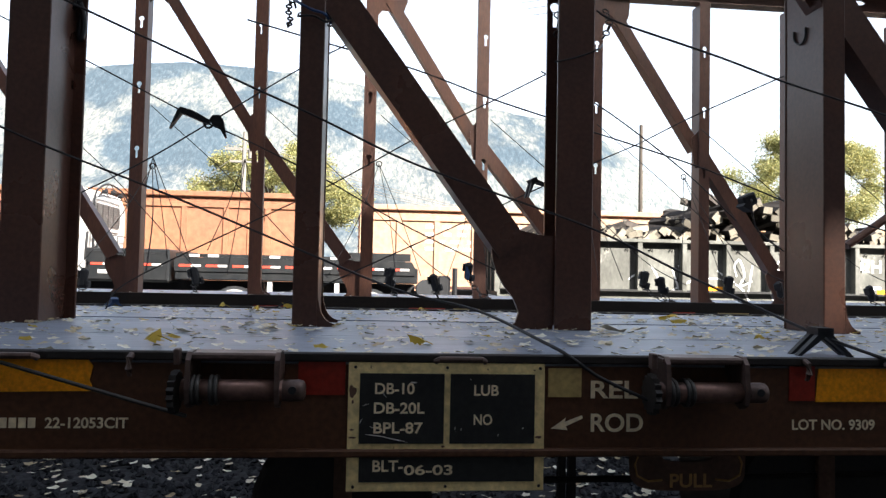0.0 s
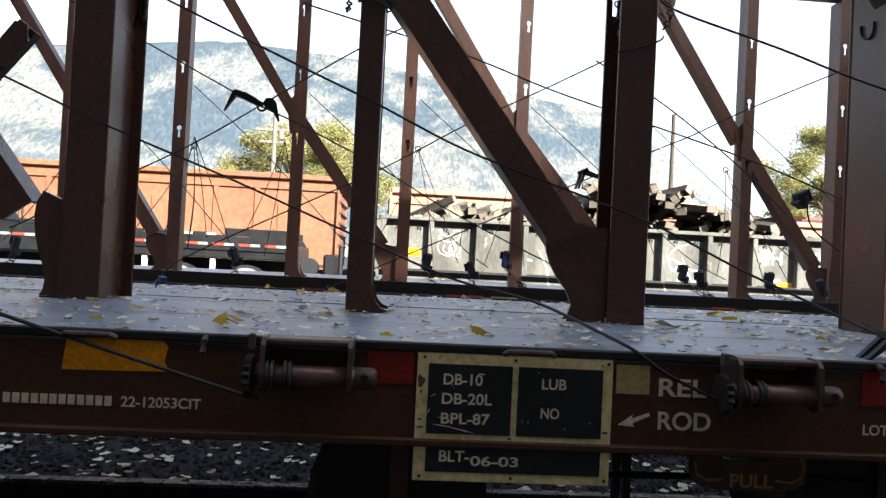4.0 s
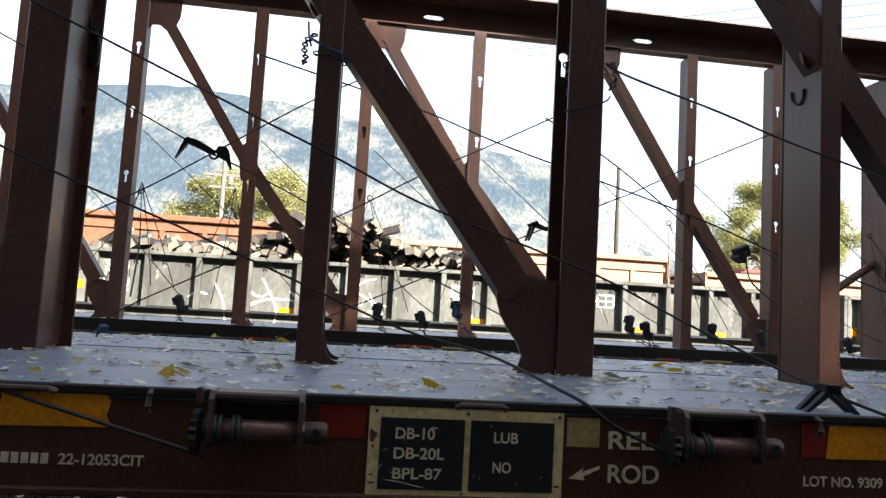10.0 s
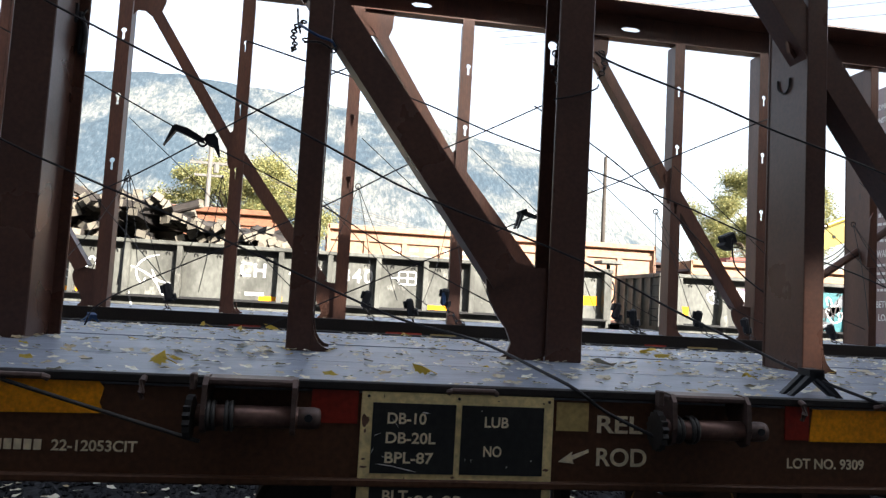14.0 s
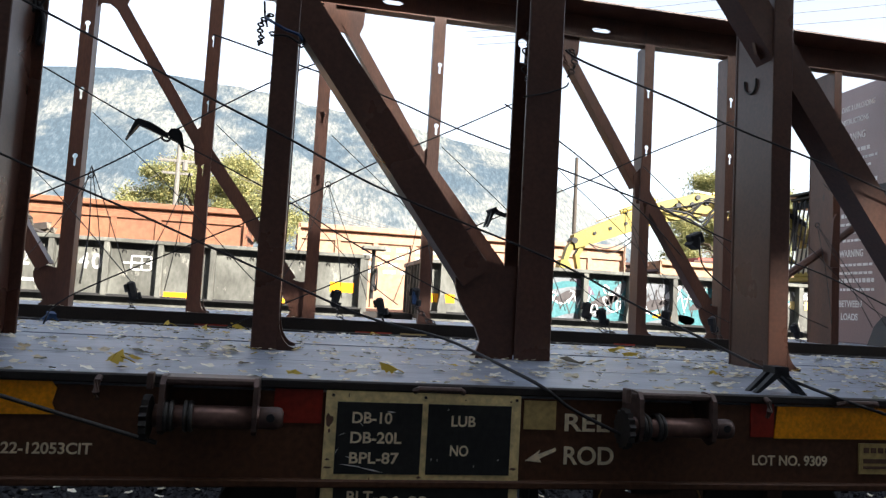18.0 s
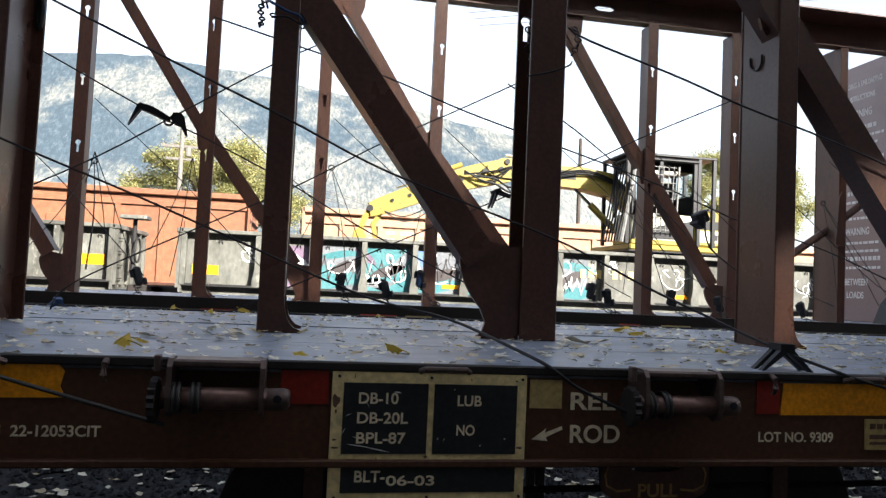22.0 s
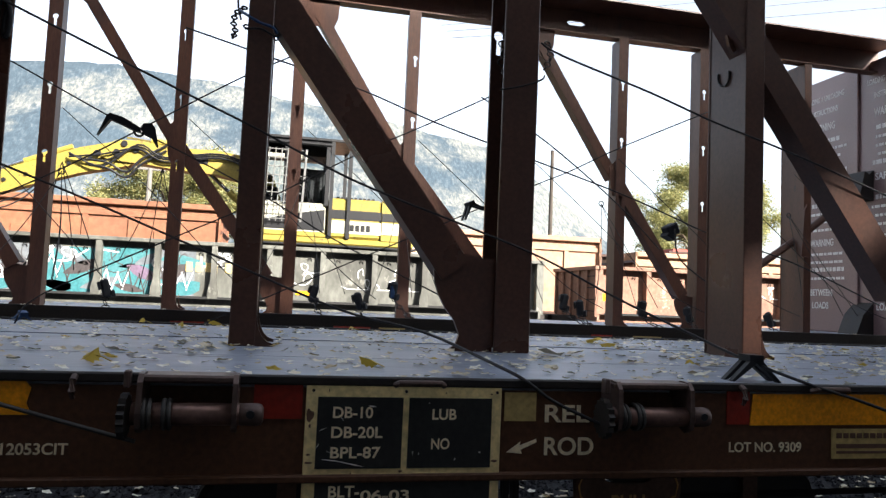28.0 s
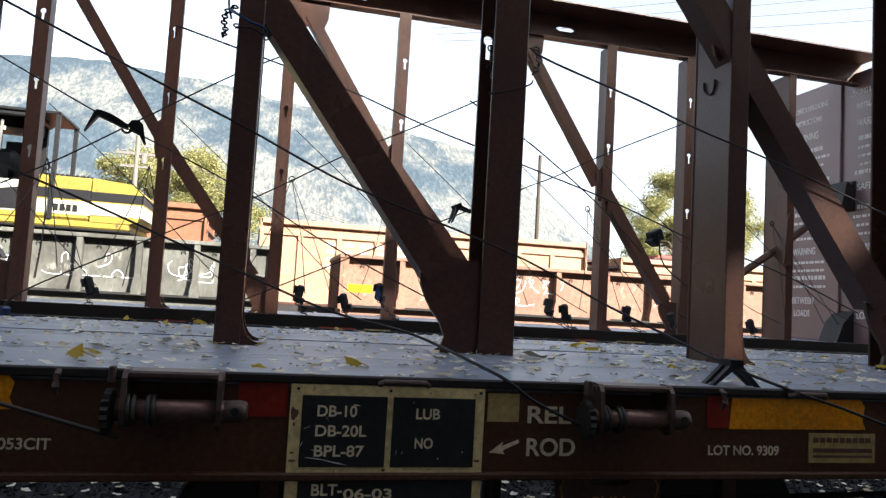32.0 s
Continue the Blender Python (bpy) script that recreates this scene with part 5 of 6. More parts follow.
for i, ch in enumerate("340"):
    words(ch, gon1, WHITEP, 0.20, 0.32, Matrix.Translation((10.93 + 0.255 * i, 0.256, 1.60)), thick=0.002)
for x0, x1, z0, z1 in ((12.2, 12.62, 1.62, 1.65), (12.2, 12.62, 1.76, 1.79), (12.2, 12.62, 1.90, 1.93), (12.2, 12.23, 1.62, 1.93), (12.40, 12.43, 1.62, 1.93), (12.59, 12.62, 1.62, 1.93), (12.05, 12.2, 1.75, 1.78), (8.78, 8.83, 1.6, 1.9), (8.78, 9.0, 1.6, 1.65), (8.78, 9.0, 1.86, 1.91), (9.06, 9.11, 1.6, 1.9), (9.26, 9.31, 1.6, 1.9), (9.11, 9.26, 1.72, 1.78), (10.0, 10.5, 1.28, 1.34), (8.9, 9.3, 1.2, 1.27)):
    patch(gon1, x0, x1, z0, z1, GREYLINE, "white painted mark", 0.257, "painted_mark")
for line in ([(3.09, 1.33), (3.26, 1.44), (3.49, 1.41)],
             [(4.13, 1.57), (4.22, 1.33), (4.29, 1.10)],
             [(4.27, 1.68), (4.40, 1.50), (4.61, 1.42), (4.83, 1.54)],
             [(4.09, 1.06), (4.37, 1.22), (4.76, 1.37), (5.23, 1.39)],
             [(4.62, 1.82), (4.76, 1.58), (4.93, 1.25), (4.96, 1.01), (4.91, 0.82)]):
    sprayed(gon1, line, 0.024, GREYLINE)
for line in ([(5.22, 1.57), (5.41, 1.43), (5.63, 1.32), (5.39, 1.34)],
             [(5.23, 1.39), (5.48, 1.28), (5.60, 1.08), (5.71, 0.92)],
             [(5.69, 1.44), (5.64, 1.69), (5.76, 1.83), (5.88, 1.49), (5.78, 1.23), (6.08, 1.34)],
             [(5.66, 1.27), (5.86, 1.11), (6.05, 0.77)],
             [(5.97, 1.04), (6.03, 1.41), (6.08, 1.71)]):
    sprayed(gon1, line, 0.024, GREYLINE)
for line in ([(7.08, 1.96), (6.83, 1.88), (6.65, 1.70), (6.66, 1.47), (6.77, 1.34), (6.83, 1.45)],
             [(6.46, 1.71), (6.73, 1.61), (7.01, 1.42), (7.26, 1.00)],
             [(6.95, 1.64), (7.08, 1.42), (7.36, 1.36)],
             [(6.49, 1.22), (6.54, 1.04), (6.60, 0.86)],
             [(3.62, 1.66), (3.81, 1.31), (3.89, 0.84)]):
    sprayed(gon1, line, 0.020, GREYLINE)
stand = part("brake_stand", tube([(G1 + 0.22, 0.75, 1.3), (G1 + 0.22, 0.75, 2.42)], 0.045, 8), GONRIB, gon1, "dark hand-brake stand at the car end")
part("step_plate", box(G1 - 0.05, G1 + 0.5, 0.5, 1.0, 2.42, 2.50, bevel=0.01), GONDOLA, stand)
part("brake_wheel", torus((G1 + 0.30, 0.75, 1.75), (1, 0, 0), 0.26, 0.022, 18, 6), GONRIB, stand)
scribble(gon1, 1.3, 1.85, 1.35, 2.0, 3, 6, 0.009)
gon2 = gondola("grey gondola car covered in teal graffiti, carrying an excavator", G2, 14, 2.26, GONDOLA, GONRIB, taper=True, first=0.10, start=-0.36, tail=0.51)
patch(gon2, -0.12, 0.42, 1.30, 1.50, YELLOW, "amber reflective sheet")
patch(gon2, G2 - 0.75, G2 - 0.25, 1.32, 1.46, YELLOW, "amber reflective sheet")
for x in (5.3, 10.9):
    patch(gon2, x, x + 0.45, 1.22, 1.31, YELLOW, "amber reflective sheet", 0.250)


def paint_shape(pts, layer, material, label):
    part("graffiti_shape", prism(pts, 0.2585 - 0.0022 * layer, 0.2601 - 0.0022 * layer), material, gon2, label)


def wave(x0, x1, mid, amp, length, phase, wide, layer, material, label):
    """A swelling band of spray paint."""
    top, low = [], []
    n = 26
    for k in range(n + 1):
        x = x0 + (x1 - x0) * k / n
        c = mid + amp * math.sin((x + phase) * 6.283 / length)
        w = wide * (0.25 + 0.75 * abs(math.sin(3.1416 * (k / n))) ** 0.7) * (1 + 0.35 * math.sin(x * 5.1 + phase))
        top.append((x, min(2.03, c + w / 2)))
        low.append((x, max(1.06, c - w / 2)))
    paint_shape(top + low[::-1], layer, material, label)


def lens(x, z, l, h, tilt, layer, material, label):
    pts = []
    for k in range(16):
        a = k * math.pi / 8
        u, v = l / 2 * math.cos(a), h / 2 * math.sin(a) * (1 - 0.55 * math.cos(a) ** 2)
        pts.append((x + u * math.cos(tilt) - v * math.sin(tilt), min(2.04, max(1.06, z + u * math.sin(tilt) + v * math.cos(tilt)))))
    paint_shape(pts, layer, material, label)


q = random.Random(21)
BAY = (G2 - 0.61) / 14
for k in range(1, 8):
    x0 = 0.10 + BAY * k + (0.45 if k == 1 else 0.04)
    x1 = 0.10 + BAY * (k + 1) - 0.04 - (0.35 if k == 7 else 0)
    part("graffiti_panel", box(x0, x1, 0.2578, 0.2596, 1.08, 2.04 + q.uniform(-0.05, 0.05)), GRAF_LAV if k == 1 else GRAF_TEAL if k in (3, 5, 6) else GRAF_PALE, gon2, "pale sprayed ground of the graffiti")
wave(1.9, 4.1, 1.30, 0.08, 2.6, 0.3, 0.42, 1, GRAF_TEAL, "teal sprayed wave")
wave(3.6, 6.4, 1.26, 0.07, 1.9, 0.9, 0.34, 1, GRAF_TEAL, "teal sprayed wave")
wave(5.9, 8.9, 1.34, 0.10, 2.3, 0.2, 0.50, 1, GRAF_TEAL, "teal sprayed wave")
wave(2.6, 5.0, 1.86, 0.05, 1.5, 0.1, 0.20, 1, GRAF_TEAL, "teal sprayed wave")
wave(6.3, 9.0, 1.84, 0.06, 1.7, 0.8, 0.26, 1, GRAF_TEAL, "teal sprayed wave")
for x, z, l, h, a, mt, lab in ((1.95, 1.75, 1.3, 0.22, -0.55, GREYLINE, "white sprayed spear"), (1.75, 1.5, 0.6, 0.3, -0.5, GRAF_BROWN, "dark sprayed blot"), (2.35, 1.30, 0.75, 0.4, 0.7, GRAF_TEAL, "teal sprayed leaf"),
                               (3.15, 1.62, 0.8, 0.26, 0.35, GRAF_BROWN, "dark sprayed lens"), (4.05, 1.55, 0.85, 0.24, 0.3, GRAF_BROWN, "dark sprayed lens"), (4.75, 1.85, 0.55, 0.34, 1.2, GRAF_BLUE, "blue sprayed blot"), (4.6, 1.6, 0.5, 0.22, 1.3, GRAF_TEAL, "teal sprayed leaf"),
                               (5.3, 1.52, 0.9, 0.26, 0.25, GRAF_BROWN, "dark sprayed lens"), (5.75, 1.78, 0.8, 0.2, 0.7, GREYLINE, "white sprayed spear"), (6.6, 1.62, 0.8, 0.24, 0.4, GRAF_BROWN, "dark sprayed lens"), (7.2, 1.78, 0.7, 0.3, 0.9, GRAF_TEAL, "teal sprayed leaf"),
                               (7.75, 1.55, 0.7, 0.25, -0.4, GRAF_LAV, "lavender sprayed lens"), (8.4, 1.6, 0.7, 0.24, 0.5, GRAF_BROWN, "dark sprayed lens"), (3.55, 1.85, 0.6, 0.2, -0.6, GRAF_LAV, "lavender sprayed lens"),
                               (4.35, 1.75, 0.9, 0.24, 0.9, GRAF_PALE, "pale sprayed leaf"), (3.9, 1.25, 0.7, 0.16, 0.1, GRAF_PALE, "pale sprayed leaf"), (6.35, 1.85, 0.8, 0.22, -0.5, GRAF_PALE, "pale sprayed leaf"), (6.95, 1.3, 0.8, 0.2, 0.3, GRAF_PALE, "pale sprayed leaf"), (7.9, 1.85, 0.7, 0.2, 0.4, GRAF_PALE, "pale sprayed leaf"), (7.5, 1.22, 0.6, 0.16, -0.2, GRAF_BROWN, "dark sprayed lens")):
    lens(x, z, l, h, a, 2, mt, lab)
q = random.Random(77)
for k in range(16):
    x, z = 1.9 + 0.42 * k, q.uniform(1.3, 1.6)
    line = []
    for n in range(6):
        line += [(x + 0.11 * n, min(2.0, z + (0.22 if n % 2 else -0.08) + q.uniform(-0.1, 0.1)))] * 2
    sprayed(gon2, line, 0.013, GRAF_BROWN if k % 3 else GREYLINE, "angular sprayed outline", 0.250)
scribble(gon2, 1.9, 8.6, 1.25, 1.98, 44, 10, 0.009, GRAF_BROWN)
scribble(gon2, 2.4, 8.4, 1.25, 1.98, 45, 12, 0.016)
scribble(gon2, 0.8, 1.5, 1.6, 1.9, 2, 8, 0.018)
scribble(gon2, 8.9, 9.5, 1.75, 2.05, 6, 8, 0.016)
scribble(gon2, 10.6, 15.2, 1.4, 1.9, 12, 16, 0.008)
for i in range(7):
    patch(gon2, 8.60 + 0.20 * i, 8.73 + 0.20 * i - (0.09 if i in (3, 5) else 0), 1.62, 1.82, OLDPATCH, "faded ochre painted mark", 0.249, "painted_mark")
gon3 = gondola("rust-red gondola car with faded sides", G3, 13, 2.22, RUSTGON, GONRIB, taper=True)
patch(gon3, 0.1, 0.7, 1.38, 1.56, YELLOW, "amber reflective sheet")
scribble(gon3, 2.5, 5.5, 1.3, 1.9, 31, 12, 0.012)
patch(gon3, 3.5, 4.1, 1.12, 1.22, YELLOW, "amber reflective sheet", 0.250)
patch(gon3, 8.0, 8.6, 1.12, 1.22, YELLOW, "amber reflective sheet", 0.250)

# ties heaped in the first gondola
load = thing("tie_load", "heap of old dark and pale wooden railway ties", "tie heap", "work train")
q = random.Random(17)


def tie_mesh(l, w, h, ragged, seed):
    qq = random.Random(seed)
    bm = box(-w / 2, w / 2, -l / 2, l / 2, -h / 2, h / 2, bevel=0.012)
    for v in bm.verts:
        v.co += Vector((qq.uniform(-1, 1), qq.uniform(-2, 2) if ragged else 0, qq.uniform(-1, 1))) * (0.022 if ragged else 0.008)
    return bm


def tie_with_ends(l, r, seed, mt):
    me = mesh_of("tie", tie_mesh(l, 0.215, 0.165, r, seed), mt)
    me.materials.append(TIEPALE)
    for f in me.polygons:
        f.material_index = 1 if abs(f.normal.y) > 0.8 else 0
    return me


ties = [tie_with_ends(l, r, i, mt) for i, (l, r, mt) in enumerate([(2.18, 0, TIEWOOD), (2.1, 0, TIEWOOD), (1.7, 1, TIEWOOD), (1.1, 1, TIEPALE), (2.2, 0, TIEWOOD), (0.7, 1, TIEPALE), (1.4, 1, TIEWOOD)])]
hx = [0.6, 1.8, 3.0, 4.2, 5.0, 5.6, 6.4, 7.2, 8.2, 9.2, 10.2]
hz = [2.25, 2.55, 2.45, 2.55, 2.95, 3.2, 3.25, 2.95, 2.75, 2.55, 2.2]
for k in range(300):
    x = q.uniform(0.7, 9.9)
    t = float(np.interp(x, hx, hz))
    z = q.uniform(1.75, t - 0.05) if k % 3 else t - q.uniform(0.02, 0.2)
    y = 1.4 + q.uniform(-0.45, 0.45)
    if k % 5 == 0:
        rot = Euler((q.uniform(-0.5, 0.5), q.uniform(-0.4, 0.4), q.uniform(0.9, 2.2)))
        y = 1.4 + q.uniform(-0.7, 0.6)
        z = max(z, 2.42)
        me = ties[q.choice((2, 3, 5, 6))]
    else:
        rot = Euler((q.uniform(-0.2, 0.2), q.uniform(-0.9, 0.9), q.uniform(-0.45, 0.45)))
        me = ties[q.choice((0, 0, 1, 1, 4, 2, 3))]
        if z < 2.5:
            rot.x *= 0.1
            rot.z *= 0.1
            y = 1.4
    shared("tie", me, load, Matrix.Translation((x, y, z)) @ rot.to_matrix().to_4x4())
for k in range(60):
    shared("tie", ties[q.choice((0, 1, 4))], load, Matrix.Translation((0.9 + 9.3 * (k % 30) / 30, 1.4, 1.25 + 0.22 * (k // 30))))


# ---- road-rail truck ahead of the first gondola ----
def rounded_panel(x, y0, y1, z0, z1, deep, r=0.12):
    """A plate facing along x with its corners rounded."""
    bm = bmesh.new()
    ring = []
    for cy, cz, a0 in ((y1 - r, z1 - r, 0), (y0 + r, z1 - r, 90), (y0 + r, z0 + r, 180), (y1 - r, z0 + r, 270)):
        for k in range(5):
            a = radians(a0 + 22.5 * k)
            ring.append((cy + r * math.cos(a), cz + r * math.sin(a)))
    front = [bm.verts.new((x + deep / 2, y, z)) for y, z in ring]
    rear = [bm.verts.new((x - deep / 2, y, z)) for y, z in ring]
    bm.faces.new(front)
    bm.faces.new(rear[::-1])
    for i in range(len(ring)):
        j = (i + 1) % len(ring)
        bm.faces.new((front[i], rear[i], rear[j], front[j]))
    return bm


def truck():
    t = thing("rail_truck", "white-cabbed road-rail truck with long black bed", "truck", "work train")
    part("bed", box(-7.0, -1.78, 0.1, 2.6, 1.12, 1.46, bevel=0.02), TRUCKBLK, t, "long black truck bed")
    for y0, y1 in ((0.06, 0.12), (2.58, 2.64)):
        b = part("side_board", prism([(-7.0, 1.30), (-1.85, 1.30), (-1.78, 1.36), (-1.92, 1.60), (-7.0, 1.60)], y0, y1), TRUCKBLK, t)
        part("side_rail", box(-6.98, -3.6, y0, y1, 1.61, 1.68), TRUCKBLK, b)
        part("side_rail", box(-3.3, -1.95, y0, y1, 1.61, 1.78), TRUCKBLK, b)
    for k in range(9):
        x = -6.9 + 0.56 * k
        part("tape", box(x, x + 0.25, 0.052, 0.061, 1.40, 1.45), REDTAPE, t)
        part("tape", box(x + 0.25, x + 0.45, 0.052, 0.061, 1.40, 1.45), WHITEP, t)
    for x in (-6.7, -6.3, -5.0, -4.2, -3.7):
        part("side_lamp", box(x, x + 0.22, 0.05, 0.062, 1.615, 1.67), WHITEP, t)
    part("tool_box", box(-8.85, -7.1, 0.05, 2.65, 1.05, 1.76, bevel=0.03), TRUCKBLK, t, "black tool locker behind the cab")
    for x0, x1 in ((-8.82, -8.02), (-7.98, -7.12)):
        door = part("locker_door", box(x0, x1, 0.03, 0.05, 1.09, 1.70, bevel=0.008), TRUCKBLK, t)
        for a in (box(x0 + 0.02, x1 - 0.02, 0.02, 0.03, 1.66, 1.685), box(x0 + 0.02, x1 - 0.02, 0.02, 0.03, 1.105, 1.125), box(x0 + 0.02, x0 + 0.04, 0.02, 0.03, 1.125, 1.66), box(x1 - 0.04, x1 - 0.02, 0.02, 0.03, 1.125, 1.66)):
            part("door_edging", a, EXBLACK, door)
    for k in range(3):
        part("tape", box(-8.7 + 0.5 * k, -8.45 + 0.5 * k, 0.015, 0.028, 1.40, 1.45), REDTAPE, t)
        part("tape", box(-8.45 + 0.5 * k, -8.25 + 0.5 * k, 0.015, 0.028, 1.40, 1.45), WHITEP, t)
    part("painted_mark", box(-8.55, -8.1, 0.018, 0.03, 1.22, 1.30), WHITEP, t)
    cab = part("cab", prism([(-10.7, 1.1), (-8.9, 1.1), (-8.82, 2.0), (-8.82, 2.75), (-8.95, 3.05), (-9.5, 3.2), (-10.0, 3.1), (-10.45, 2.3), (-10.7, 2.05)], 0.1, 2.35), WHITEP, t, "white truck cab")
    side = part("window", prism([(-9.62, 2.1), (-9.05, 2.02), (-9.05, 2.62), (-9.66, 2.72)], 0.085, 0.098), EXBLACK, cab, "dark side window")
    part("pane", prism([(-9.56, 2.15), (-9.11, 2.08), (-9.11, 2.57), (-9.6, 2.66)], 0.078, 0.084), CABPANE, side)
    rear = part("window", rounded_panel(-8.80, 0.14, 1.95, 2.16, 2.84, 0.03), WHITEP, cab, "grey rear window behind a guard grille")
    part("pane", rounded_panel(-8.775, 0.24, 1.85, 2.25, 2.75, 0.02), CABPANE, rear)
    for k in range(9):
        z = 2.29 + 0.052 * k
        part("grille_bar", tube([(-8.75, 0.25, z), (-8.75, 1.84, z)], 0.005, 4), EXBLACK, rear)
    for k in range(5):
        y = 0.4 + 0.32 * k
        part("grille_bar", tube([(-8.742, y, 2.26), (-8.742, y, 2.74)], 0.005, 4), EXBLACK, rear)
    hoop = [(0.06, 1.76), (0.05, 2.35), (0.08, 2.88), (0.36, 3.08), (0.80, 3.20), (1.30, 3.18), (1.78, 3.10), (2.10, 2.93), (2.24, 2.6), (2.30, 1.76)]
    rack = part("guard_rack", tube(smooth_line([(-8.68, y, z) for y, z in hoop]), 0.022, 7), EXBLACK, cab, "rounded tubular guard rack behind the cab")
    part("rack_bar", tube(smooth_line([(-8.66, 0.2 + (y - 0.06) * 0.86, 2.86 + (z - 2.88) * 0.75) for y, z in hoop[2:8]]), 0.013, 6), EXBLACK, rack)
    for y0, z0, y1, z1 in ((0.1, 2.92, 2.1, 2.92), (0.36, 3.06, 0.9, 2.92), (0.8, 3.18, 0.4, 2.92), (1.0, 3.18, 1.7, 2.92), (1.7, 3.1, 1.2, 2.92), (0.06, 2.08, 2.28, 2.08), (2.05, 2.9, 2.12, 1.76), (0.5, 2.08, 0.5, 1.76), (1.5, 2.08, 1.5, 1.76)):
        part("rack_bar", tube([(-8.68, y0, z0), (-8.68, y1, z1)], 0.011, 5), EXBLACK, rack)
    for y, z in ((0.55, 3.0), (1.05, 3.04), (1.5, 3.0)):
        part("work_lamp", tube([(-8.70, y, z), (-8.60, y, z)], 0.045, 10), EXBLACK, rack)
    part("exhaust_stack", tube([(-8.62, 0.22, 1.2), (-8.62, 0.22, 2.05)], 0.06, 10), CHROME, cab, "bright exhaust stack")
    part("mirror", box(-10.3, -10.15, -0.15, 0.05, 2.2, 2.65, bevel=0.03), EXBLACK, cab)
    part("grab_rail", tube([(-8.86, 0.1, 1.3), (-8.82, 0.1, 2.1)], 0.025, 8), EXBLACK, cab)
    part("bonnet", box(-12.3, -10.7, 0.3, 2.4, 1.1, 2.05, bevel=0.08), WHITEP, t)
    part("bumper", box(-12.6, -12.3, 0.15, 2.55, 0.7, 1.05, bevel=0.03), CHROME, t)
    part("head_lamp", tube([(-8.83, 0.03, 1.42), (-8.83, 0.06, 1.42)], 0.09, 12), WHITEP, t)
    part("chassis", box(-12.2, -1.8, 0.9, 1.8, 0.8, 1.1), EXBLACK, t)
    for x in (-11.5, -5.75, -4.28, -2.82):
        for y in (0.18, 2.3):
            w = part("wheel", tube([(x, y, 0.5), (x, y + 0.24, 0.5)], 0.5, 24), RUBBER, t)
            rim = part("rim", tube([(x, y - 0.012, 0.5), (x, y + 0.02, 0.5)], 0.43, 20), WHITEP, w)
            part("hub", tube([(x, y - 0.06, 0.5), (x, y, 0.5)], 0.13, 12), CHROME, rim)
    for x in (-3.55, -5.0):
        part("landing_leg", box(x - 0.05, x + 0.05, 0.15, 0.25, 0.7, 1.12), WHITEP, t)
    part("drawbar", box(-1.8, -0.7, 1.3, 1.5, 0.75, 0.95), DARKSTEEL, t)
    part("hitch_winch", box(-1.25, -0.95, 1.0, 1.7, 0.8, 1.32, bevel=0.05), EXBLACK, t)
    part("hitch_post", tube([(-0.85, 1.0, 0.8), (-0.85, 1.0, 1.5)], 0.06, 8), EXBLACK, t)
    part("hose_reel", tube([(-1.55, 0.7, 1.0), (-1.55, 1.0, 1.0)], 0.22, 16), RUBBER, t)
    return t


rail_truck = truck()


